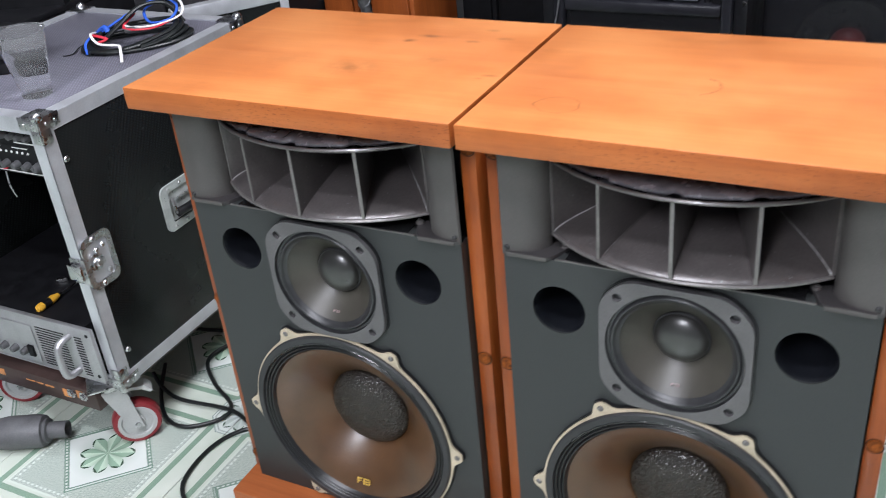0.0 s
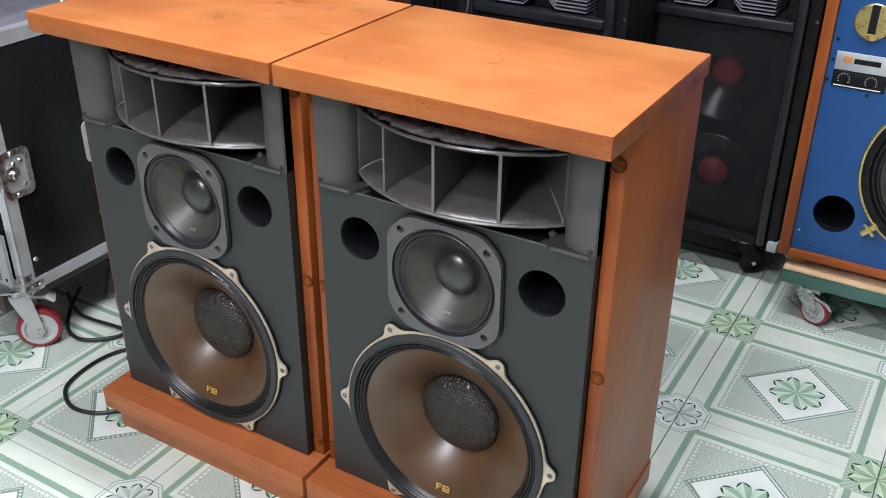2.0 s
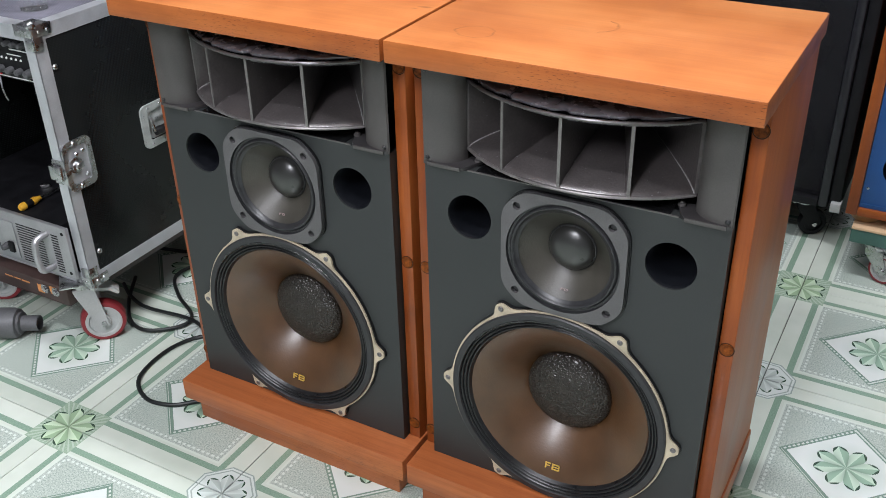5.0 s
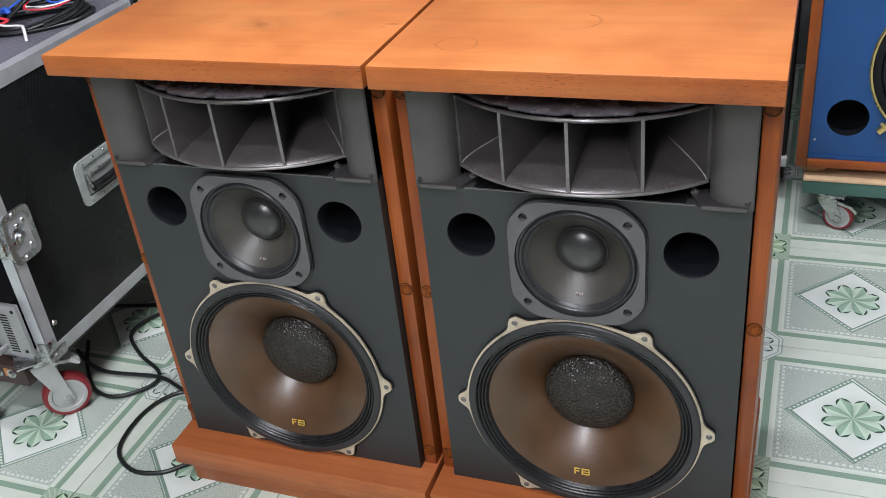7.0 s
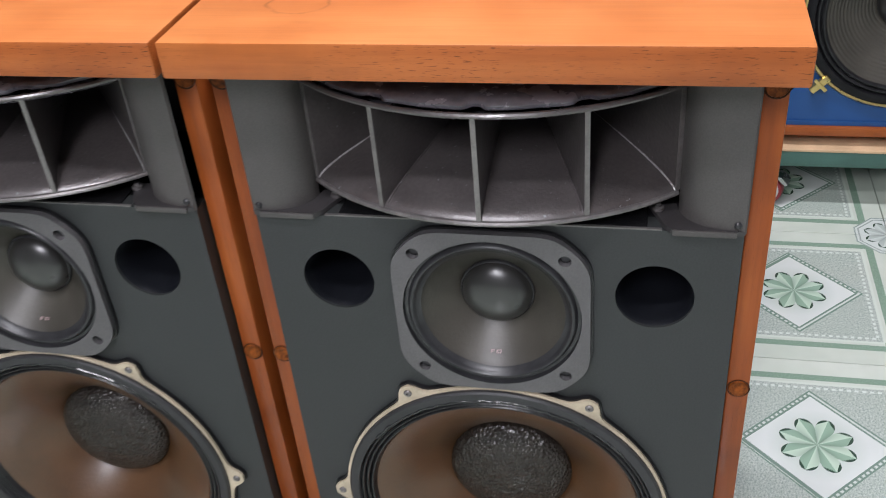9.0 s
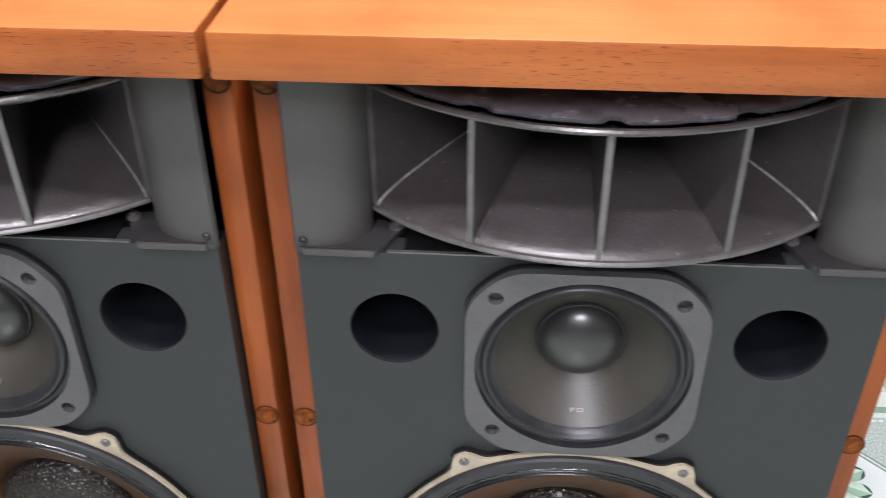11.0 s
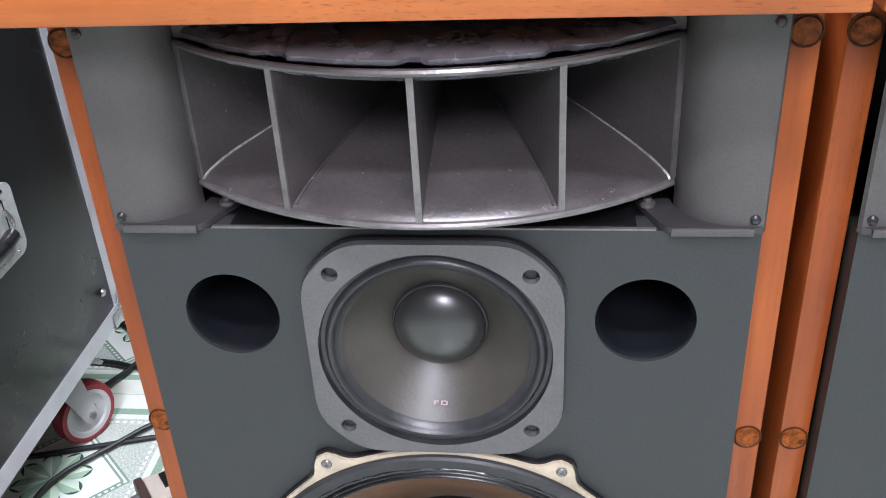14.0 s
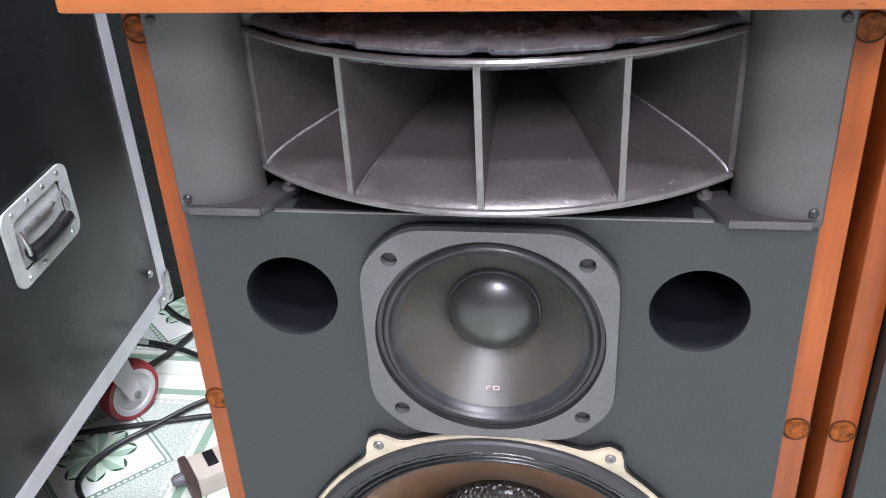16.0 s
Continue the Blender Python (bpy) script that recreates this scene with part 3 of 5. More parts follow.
def rounded_frame(half, corner, n=96):
    pts = []
    for k in range(n):
        a = 2 * math.pi * k / n
        c, s = abs(math.cos(a)), abs(math.sin(a))
        r = min(corner, half / max(c, s))
        pts.append((r * math.cos(a), r * math.sin(a)))
    # soften the flats into the arcs
    for _ in range(3):
        pts = [((pts[i - 1][0] + 2 * p[0] + pts[(i + 1) % n][0]) / 4, (pts[i - 1][1] + 2 * p[1] + pts[(i + 1) % n][1]) / 4) for i, p in enumerate(pts)]
    return pts


def midrange(parent):
    w = new("midrange_driver")
    w.parent, w.location = parent, (MID[0], 0, MID[1])
    tagged(w, "midrange driver with a charcoal cone in a grey rounded-square frame")
    part("backing_gasket", plate(rounded_frame(0.0985, 0.1160), [ring2d(0, 0, 0.085, 64)], 1, -0.0045, -0.0005), M_RUBBER, w, "black foam gasket")
    fr = part("frame", plate(rounded_frame(0.0965, 0.1140), [ring2d(0, 0, 0.0885, 72)] + [ring2d(sx * 0.0725, sz * 0.0710, 0.0062, 14) for sx in (-1, 1) for sz in (-1, 1)], 1, -0.0115, -0.0045), M_FRAME, w, "matt grey frame with four holes")
    for sx in (-1, 1):
        for sz in (-1, 1):
            bm = lathe([(0, -0.0065), (0.0045, -0.006), (0.0052, -0.0046)], 12)
            part("bolt", moved(bm, Matrix.Translation((sx * 0.0725, 0, sz * 0.0710))), M_GASKET, fr)
    prof = [(0.0885, -0.0115), (0.0875, -0.0065), (0.0845, -0.006)]
    for k in range(15):
        t = k / 14
        prof.append((0.0845 - 0.0080 * t, -0.006 - 0.0042 * math.sin(math.pi * t)))
    part("surround", lathe(prof + [(0.072, -0.003)], 72), M_ROLL, w, "black rubber roll surround")
    part("cone", lathe([(0.0765 - 0.0415 * k / 12, -0.005 + 0.040 * (k / 12) ** 0.9) for k in range(13)], 72), M_MIDCONE, w, "charcoal paper cone")
    part("dust_cap", lathe([(0.0375, 0.0335), (0.0365, 0.0305)] + [(0.036 * math.cos(radians(a)), 0.0300 - 0.018 * math.sin(radians(a))) for a in range(6, 91, 7)], 48), M_MIDCAP, w, "shiny charcoal dust cap")
    part("glue_ring", lathe([(0.0382, 0.0312), (0.0374, 0.0290), (0.0364, 0.0286), (0.0358, 0.0300)], 48), M_ROLL, w, "thin ring of glue")
    bm = bmesh.new()
    for x0, x1, z0, z1 in ((-0.008, -0.0062, 0, 0.005), (-0.006, -0.002, 0.0038, 0.005), (-0.006, -0.003, 0.0018, 0.0028), (0.0, 0.0016, 0, 0.005), (0.002, 0.007, 0.0038, 0.005), (0.002, 0.007, 0, 0.0012), (0.006, 0.0075, 0.001, 0.004)):
        box(x0, x1, -0.0004, 0.0004, z0, z1, bm=bm)
    part("logo_print", moved(bm, pose(0.0, 0.0052, -0.0615, -42) @ Matrix.Diagonal((0.72, 0.72, 0.72, 1))), M_PINK, w, "small pale printed emblem", 0)
    return w


TOP_MARKS_R = [(-0.1595, 0.031, 0.028, 0.024, 0.10, 0.6), (-0.022, 0.128, 0.034, 0.030, -0.09, 0.7), (-0.02, 0.09, 0.09, 0.05, 0, 0.12), (0.10, 0.05, 0.10, 0.04, 0, 0.12)]
TOP_MARKS_L = [(0.062, 0.212, 0.013, 0.009, 0, 0.95), (0.084, 0.236, 0.022, 0.008, 0, 0.9), (0.158, 0.224, 0.016, 0.007, 0, 0.9), (0.168, 0.277, 0.015, 0.006, 0, 0.6), (0.202, 0.244, 0.018, 0.007, 0, 0.8),
               (0.241, 0.103, 0.014, 0.006, 0, 0.9), (0.228, 0.090, 0.008, 0.005, 0, 0.7), (0.137, 0.145, 0.040, 0.022, 0, 0.35), (0.036, 0.092, 0.065, 0.040, 0, 0.55), (-0.08, 0.10, 0.06, 0.03, 0, 0.2)]


def cabinet(cx, yaw=0.0):
    s = thing("wooden_loudspeaker", (cx, 0.98, 0), "orange-stained wooden floor loudspeaker with dark grey baffle, horn, midrange and woofer", "loudspeaker", "pair of wooden loudspeakers", rz=yaw)
    B = 0.32
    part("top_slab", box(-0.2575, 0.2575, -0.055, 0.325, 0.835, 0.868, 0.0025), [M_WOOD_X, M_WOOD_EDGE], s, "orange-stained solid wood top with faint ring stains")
    for sx in (-1, 1):
        side = part("side_panel", box(sx * 0.231, sx * 0.253, 0.016, B, 0.098, 0.8345, 0.002), [M_WOOD_Z, M_VENEER], s, "orange-stained wooden side panel")
        for poly in side.data.polygons:
            poly.material_index = 1 if abs(poly.normal.x) > 0.9 else 0
        for z in (0.803, 0.471, 0.131):
            bm = lathe([(0, -0.0018), (0.0090, -0.0016), (0.0102, 0.0006)], 20)
            part("wood_plug", moved(bm, Matrix.Translation((sx * 0.2425, 0.0155, z))), M_PLUG, side, "dark end-grain wood plug")
            part("plug_rim", moved(lathe([(0.0098, 0.0002), (0.0104, -0.0004), (0.0113, -0.0004), (0.0113, 0.0006)], 20), Matrix.Translation((sx * 0.2425, 0.0155, z))), M_PLUG_RIM, side)
    part("back_panel", box(-0.2305, 0.2305, B - 0.018, B, 0.098, 0.8345), M_BLACK, s)
    part("base_slab", box(-0.2565, 0.2565, -0.054, B, 0.052, 0.098, 0.003), M_WOOD_BASE, s, "orange-stained wooden base board")
    part("plinth", box(-0.236, 0.236, -0.036, B - 0.03, 0.0, 0.052, 0.002), M_WOOD_BASE, s, "orange-stained recessed plinth")
    holes = [ring2d(-0.155, 0.592, 0.0365), ring2d(0.155, 0.592, 0.0365), ring2d(*MID, 0.088, 64), ring2d(*WOOF, 0.170, 96)]
    part("baffle", plate([(-0.229, 0.0985), (0.229, 0.0985), (0.229, 0.668), (-0.229, 0.668)], holes, 1, 0.0, 0.022), M_BAFFLE, s, "matt dark grey-green painted baffle", 20)
    for sx in (-1, 1):
        bm = lathe([(0.0385, 0.001), (0.0365, 0.0035), (0.0345, 0.012), (0.034, 0.11), (0, 0.111)], 48)
        part("port_tube", moved(bm, Matrix.Translation((sx * 0.155, 0, 0.592))), M_DARK, s, "black bass port tube")
    woofer(s)
    midrange(s)
    # the horn's bay and the horn
    part("bay_floor", box(-0.2305, 0.2305, 0.0225, 0.16, 0.655, 0.6675), M_BLACK, s)
    part("bay_plate", box(-0.145, 0.145, 0.0026, 0.155, 0.6683, 0.6700), M_TAR, s, "glossy black plate under the horn")
    # the plate's edge highlight, modelled as a pale metal strip
    part("bay_edge_highlight", box(-0.158, 0.158, -0.0005, 0.0024, 0.6683, 0.6697), M_EDGE, s, "thin pale strip drawn as the edge highlight above the baffle")
    # unseen black board, added so the horn shell mirrors dark instead of orange
    part("added_bay_roof", box(-0.1690, 0.1690, 0.004, 0.159, 0.8285, 0.8345), M_BLACK, s)
    part("bay_back", box(-0.2305, 0.2305, 0.16, 0.175, 0.655, 0.8345), M_BLACK, s)
    h = new("horn")
    h.parent = s
    tagged(h, "grey sectoral metal horn with three upright fins")
    rs = [0.03 + 0.224 * (1 - (1 - k / 18) ** 1.5) for k in range(19)]
    part("lower_lip", polar_sheet([(r, horn_low(r) - 0.004) for r in rs], HALF, 0.004), M_HORN, h)
    part("upper_lip", polar_sheet([(r, horn_high(r)) for r in rs], HALF, 0.004), M_HORN_TOP, h, "glossy black upper shell of the horn")
    seal = polar_sheet([(0.2490, 0.8004), (0.2506, 0.8016), (0.2508, 0.8034), (0.2492, 0.8052), (0.2465, 0.8064), (0.2430, 0.8072), (0.2380, 0.8078), (0.2320, 0.8082), (0.2240, 0.8085), (0.2140, 0.8087), (0.1980, 0.8089), (0.1780, 0.8090)], HALF - 1, 0.0015, 150)
    for v in seal.verts:
        dx, dy = v.co.x, v.co.y - 0.217
        rad, ang = math.hypot(dx, dy), math.degrees(math.atan2(dx, -dy))
        clump = 0.18 + 2.2 * math.exp(-((ang + 3) / 3.5) ** 2 - ((rad - 0.240) / 0.006) ** 2) + 1.6 * math.exp(-((ang - 9) / 3.0) ** 2 - ((rad - 0.240) / 0.005) ** 2) + 0.9 * math.exp(-((abs(ang) - 29) / 6.0) ** 2)
        front = max(0.0, min(1.0, (rad - 0.205) / 0.03))
        v.co.z += front * clump * (0.0016 * noise.noise(v.co * 75) + 0.0007 * noise.noise(v.co * 190))
        back = 0.0016 * noise.noise(Vector((ang * 0.33, 1.7, 0.2)))
        for a0, w in ((-21, 2.2), (0.5, 1.6), (21.5, 2.0)):
            back += 0.0055 * math.exp(-((ang - a0) / w) ** 4)
        k = 1 - front * back / rad
        v.co.x, v.co.y = dx * k, 0.217 + dy * k
    part("seal_band", seal, M_HORN_TOP, h, "shiny lumpy black sealing band")
    for a in (-HALF, HALF):
        part("side_wall", radial_plate(a, 0.03, 0.254, lambda r: horn_low(r) - 0.003, lambda r: horn_high(r) + 0.003, 0.004), M_HORN, h)
    for a in (-21.4, 0.0, 21.4):
        part("fin", radial_plate(a, 0.065, 0.2535, lambda r: horn_low(r) - 0.001, lambda r: horn_high(r) + 0.001, 0.0045), M_HORN, h)
    for a in (-HALF, -21.4, 0.0, 21.4, HALF):
        part("fin_edge", radial_plate(a, 0.2536, 0.2552, lambda r: 0.6945, lambda r: 0.7965, 0.0046), M_EDGE, h, "worn bright fin edge")
    for a in (-HALF + 0.5, HALF - 0.5):
        seam = [(r * math.sin(radians(a)), 0.217 - r * math.cos(radians(a)), horn_low(r) + 0.0004) for r in rs[4:]]
        seam = [(x + 0.0004 * noise.noise((k * 2.1, 0.3, a)), y, z + 0.0004 * noise.noise((k * 1.7, 4.3, a))) for k, (x, y, z) in enumerate(seam)]
        part("weld_seam", sweep(seam, 0.0011, 6, None, 2), M_SEAM, h, "rough shiny weld seam")
    for a in (-20.4, 20.4):
        seam = [(r * math.sin(radians(a)), 0.217 - r * math.cos(radians(a)), horn_low(r) + 0.0002) for r in rs[3:-1]]
        part("fillet_seam", sweep(seam, 0.0010, 6, None, 1), M_HORN, h, "rough filler along the foot of the fin")
    for z, nm in ((0.692, "lower_rim"), (0.798, "upper_rim")):
        bm = bmesh.new()
        pts = [(x, y, z) for x, y in arc(0.2545, -HALF, HALF, 30)]
        part(nm, sweep(pts, 0.0028, 8, bm, 1), M_EDGE if z < 0.7 else M_HORN, h, "worn bare-metal rim")
    # grey cheeks that curve back to the horn
    for sx in (-1, 1):
        prof = [(0.2285, -0.003), (0.2185, -0.003)] + [(0.2185 - 0.0465 * math.sin(radians(a)), 0.032 - 0.035 * math.cos(radians(a))) for a in range(8, 91, 8)]
        bm = bmesh.new()
        outer = [(sx * x, y) for x, y in prof]
        inner = [(sx * (x + 0.002), y + 0.003) for x, y in reversed(prof)]
        plate(outer + inner, [], 2, 0.6685, 0.8345, bm=bm)
        ck = part("cheek", bm, M_CHEEK, s, "grey plastic cheek that curves back to the horn")
        foot = [(0.2285, -0.0045), (0.166, -0.0045), (0.160, 0.002), (0.146, 0.036), (0.170, 0.038)] + [(x, y) for x, y in reversed(prof[1:-1])]
        part("cheek_foot", plate([(sx * x, y) for x, y in foot], [], 2, 0.6685, 0.6735), M_FOOT, ck, "dark glossy foot of the cheek")
        part("horn_bolt", moved(lathe([(0.0058, 0.0), (0.0058, 0.0028), (0.0032, 0.0040), (0.0030, 0.0066), (0, 0.0066)], 12), pose(sx * 0.1535, 0.0275, 0.6736, 90)), M_EDGE, ck, "small steel bolt at the horn's foot")
        part("cheek_tab", box(sx * 0.146, sx * 0.1715, 0.0302, 0.0330, 0.800, 0.8282, 0.0006), M_CHEEK, ck)
        screw("tab_screw", sx * 0.150, 0.0300, 0.815, ck, 0.0036, M_EDGE)
        part("cheek_lip", box(sx * 0.167, sx * 0.222, -0.0072, -0.0048, 0.6675, 0.6735, 0.0008), M_CHEEK, ck)
        for z in (0.679, 0.815):
            screw("screw", sx * 0.2225, -0.0035, z, ck, 0.0036, M_ROLL)
    return s


right = cabinet(-0.2395)
left = copy_thing(right, pose(-0.7600, 0.98, 0))
for ob, marks in ((right, TOP_MARKS_R), (left, TOP_MARKS_L)):
    for c in ob.children:
        if c.name.startswith("top_slab"):
            c.data = c.data.copy()
            c.data.materials[0] = stained_top("orange_wood_lit_top", marks)
            # upward faces take the lit wood colour, all others the shaded one
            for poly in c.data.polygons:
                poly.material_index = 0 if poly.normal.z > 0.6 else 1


# ---- flight case ----
def castor(parent, x, y, ztop, r, yaw, rubber, hub, w=0.03, brake=True):
    c = new("castor")
    c.parent, c.matrix_basis = parent, pose(x, y, 0, 0, 0, yaw)
    part("top_plate", box(-0.045, 0.045, -0.035, 0.035, ztop - 0.004, ztop, 0.001), M_STEEL, c)
    bm = lathe([(0.02, 0), (0.024, 0.004), (0.024, 0.014), (0.018, 0.018)], 20)
    part("swivel", moved(bm, pose(0, 0, ztop - 0.004, -90)), M_STEEL, c)
    for s in (-1, 1):
        out = [(-0.022, ztop - 0.02), (0.022, ztop - 0.02), (0.026, ztop - 0.032), (0.04, r * 0.85), (0.028, r * 0.7), (0.016, r * 0.85), (-0.018, ztop - 0.035)]
        part("fork_arm", plate(out, [], 1, s * (w / 2 + 0.003), s * (w / 2 + 0.006)), hub, c)
    part("fork_bridge", box(-0.022, 0.024, -w / 2 - 0.006, w / 2 + 0.006, ztop - 0.022, ztop - 0.018, 0.001), hub, c)
    wh = part("wheel", moved(lathe([(0.004, -w / 2), (r * 0.3, -w / 2), (r * 0.34, -w / 2 + 0.004), (r * 0.62, -w / 2 + 0.004), (r * 0.66, -w / 2), (r * 0.80, -w / 2), (r * 0.80, w / 2), (r * 0.3, w / 2), (0.004, w / 2)], 40), Matrix.Translation((0.028, 0, r))), M_SCREEN if hub is M_SCREEN else M_WHITEP, c)
    part("tyre", moved(lathe([(r * 0.80, -w / 2), (r * 0.95, -w / 2 + 0.001), (r, -w / 2 + 0.006), (r, w / 2 - 0.006), (r * 0.95, w / 2 - 0.001), (r * 0.80, w / 2)], 40), Matrix.Translation((0.028, 0, r))), rubber, wh, "rubber tyre")
    part("axle", moved(lathe([(0, -w / 2 - 0.010), (0.006, -w / 2 - 0.010), (0.006, w / 2 + 0.010), (0, w / 2 + 0.010)], 12), Matrix.Translation((0.028, 0, r))), M_STEEL, wh)
    if brake:
        part("brake_pedal", plate([(0.02, ztop - 0.022), (0.062, ztop - 0.030), (0.075, ztop - 0.044), (0.070, ztop - 0.048), (0.055, ztop - 0.036), (0.02, ztop - 0.03)], [], 1, -0.016, 0.016), hub, c)
    return c


CX1, CX0, CY0, CY1, CZ0, CZ1 = -1.342, -1.812, 1.020, 1.592, 0.167, 0.742
case = thing("flight_case", ((CX0 + CX1) / 2, (CY0 + CY1) / 2, 0), "open black flight case with aluminium edges, on red-wheeled castors", "flight case")
case.location = (0, 0, 0)


def panel(name, b, mat=M_CASE, label=""):
    return part(name, box(*b, 0.0008), mat, case, label)


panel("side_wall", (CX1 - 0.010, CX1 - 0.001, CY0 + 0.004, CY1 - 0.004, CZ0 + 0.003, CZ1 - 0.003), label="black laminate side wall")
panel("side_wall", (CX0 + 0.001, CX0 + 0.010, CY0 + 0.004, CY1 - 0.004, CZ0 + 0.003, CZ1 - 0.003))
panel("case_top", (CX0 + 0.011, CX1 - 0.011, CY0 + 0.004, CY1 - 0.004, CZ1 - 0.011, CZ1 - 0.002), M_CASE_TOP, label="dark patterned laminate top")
panel("case_bottom", (CX0 + 0.011, CX1 - 0.011, CY0 + 0.004, CY1 - 0.004, CZ0 + 0.002, CZ0 + 0.012))
panel("case_back", (CX0 + 0.011, CX1 - 0.011, CY1 - 0.012, CY1 - 0.004, CZ0 + 0.0125, CZ1 - 0.012))
EW = 0.028
for x, sx in ((CX1, -1), (CX0, 1)):
    for y, sy in ((CY0, 1), (CY1, -1)):
        bm = box(x, x + sx * EW, y, y + sy * 0.002, CZ0, CZ1)
        box(x, x + sx * 0.002, y, y + sy * EW, CZ0, CZ1, bm=bm)
        part("edge_profile", bm, M_ALU, case, "aluminium edge profile")
    for z, sz in ((CZ1, -1), (CZ0, 1)):
        bm = box(x + sx * -0.0006, x + sx * 0.002, CY0 + 0.002, CY1 - 0.002, z, z + sz * EW)
        box(x, x + sx * EW, CY0 + 0.002, CY1 - 0.002, z - sz * 0.0006, z + sz * 0.002, bm=bm)
        part("edge_profile", bm, M_ALU, case, "aluminium edge profile")
for y, sy in ((CY0, 1), (CY1, -1)):
    for z, sz in ((CZ1, -1), (CZ0, 1)):
        bm = box(CX0 + 0.002, CX1 - 0.002, y - sy * 0.0006, y + sy * 0.002, z, z + sz * EW)
        box(CX0 + 0.002, CX1 - 0.002, y, y + sy * EW, z - sz * 0.0009, z + sz * 0.002, bm=bm)
        part("edge_profile", bm, M_ALU, case, "aluminium edge profile")

BALL = ((CX1, CY0, 1, -1), (CX1, CY1, 1, 1), (CX0, CY0, -1, -1), (CX0, CY1, -1, 1))
for x, y, sx, sy in BALL:
    for z, sz in ((CZ1, 1), (CZ0, -1)):
        c = new("corner_guard")
        c.parent = case
        tagged(c, "chromed steel corner guard with rivets")
        bm = box(x + sx * 0.0012, x - sx * 0.045, y + sy * 0.0012, y + sy * 0.0032, z + sz * 0.003, z - sz * 0.020, 0.0006)
        box(x + sx * 0.0012, x - sx * 0.020, y + sy * 0.0012, y + sy * 0.0032, z - sz * 0.019, z - sz * 0.045, 0.0006, bm=bm)
        box(x + sx * 0.0012, x + sx * 0.0032, y + sy * 0.0012, y - sy * 0.045, z + sz * 0.003, z - sz * 0.020, 0.0006, bm=bm)
        box(x + sx * 0.0012, x + sx * 0.0032, y + sy * 0.0012, y - sy * 0.020, z - sz * 0.019, z - sz * 0.045, 0.0006, bm=bm)
        box(x + sx * 0.0012, x - sx * 0.040, y + sy * 0.0012, y - sy * 0.040, z + sz * 0.0012, z + sz * 0.0032, 0.0006, bm=bm)
        part("plate", bm, M_STEEL, c)
        bm = bmesh.new()
        bmesh.ops.create_uvsphere(bm, u_segments=20, v_segments=12, radius=0.011, matrix=Matrix.Translation((x - sx * 0.006, y - sy * 0.006, z + sz * 0.003)))
        part("ball", bm, M_STEEL, c)
        for d in (0.014, 0.034):
            for m in (pose(x - sx * d, y + sy * 0.0032, z - sz * 0.010, 0, 0, 0 if sy < 0 else 180), pose(x + sx * 0.0032, y - sy * d, z - sz * 0.010, 0, 0, 90 if sx > 0 else -90)):
                part("rivet", moved(lathe([(0, -0.0022), (0.0026, -0.0018), (0.0036, 0)], 12), m), M_STEEL, c)
for y, z in ((1.056, 0.655), (1.059, 0.238), (CY1 - 0.05, 0.655), (CY1 - 0.05, 0.235)):
    bm = lathe([(0, -0.0035), (0.0045, -0.003), (0.0065, 0)], 14)
    part("rivet", moved(bm, pose(CX1 - 0.0005, y, z, 0, 0, 90)), M_STEEL, case)


def rounded_rect(w, h, r, n=6):
    pts = []
    for cx, cy, a0 in ((w - r, h - r, 0), (-w + r, h - r, 90), (-w + r, -h + r, 180), (w - r, -h + r, 270)):
        pts += [(cx + r * math.cos(radians(a0 + 90 * k / n)), cy + r * math.sin(radians(a0 + 90 * k / n))) for k in range(n + 1)]
    return pts


# recessed spring handle in the side wall
hd = new("recessed_handle")
hd.parent, hd.location = case, (CX1, 1.316, 0.452)
tagged(hd, "scuffed recessed steel handle with a black rubber grip")
part("dish_rim", plate(rounded_rect(0.077, 0.050, 0.016), [rounded_rect(0.058, 0.034, 0.010)], 0, 0.0, 0.004), M_SCUFF, hd, "scuffed pale steel rim")
bm = plate(rounded_rect(0.056, 0.032, 0.010), [], 0, -0.0035, -0.0005)
part("dish", bm, M_SCUFF, hd)
part("grip", sweep([(0.008, -0.046, -0.014), (0.012, -0.02, -0.014), (0.012, 0.02, -0.014), (0.008, 0.046, -0.014)], 0.0095, 12), M_RUBBER, hd, "black rubber grip")
part("bail", sweep([(0.004, -0.050, 0.018), (0.010, -0.051, 0.004), (0.009, -0.047, -0.014)], 0.003, 8), M_STEEL, hd)
part("bail", sweep([(0.004, 0.050, 0.018), (0.010, 0.051, 0.004), (0.009, 0.047, -0.014)], 0.003, 8), M_STEEL, hd)
part("spring_bar", box(0.0005, 0.005, -0.034, 0.034, 0.010, 0.014), M_STEEL, hd)
for k in range(4):
    for z in (-0.042, 0.042):
        part("rivet", moved(lathe([(0, -0.0018), (0.0025, -0.0015), (0.0035, 0)], 10), pose(0.004, -0.054 + 0.036 * k, z, 0, 0, 90)), M_STEEL, hd)
# butterfly latch on the front edge
la = new("butterfly_latch")
la.parent, la.location = case, (CX1, 1.0575, 0.448)
tagged(la, "steel butterfly latch on the front edge")
part("dish_rim", plate(rounded_rect(0.037, 0.054, 0.016), [rounded_rect(0.026, 0.040, 0.010)], 0, 0.001, 0.005), M_STEEL, la)
part("dish", plate(rounded_rect(0.0255, 0.0395, 0.010), [], 0, 0.0008, 0.0025), M_ALU, la)
part("hook_plate", box(-0.030, 0.0065, -0.0405, -0.0380, -0.034, 0.020, 0.001), M_STEEL, la)
part("hook", box(-0.032, 0.002, -0.0500, -0.0410, -0.022, 0.010, 0.002), M_STEEL, la)
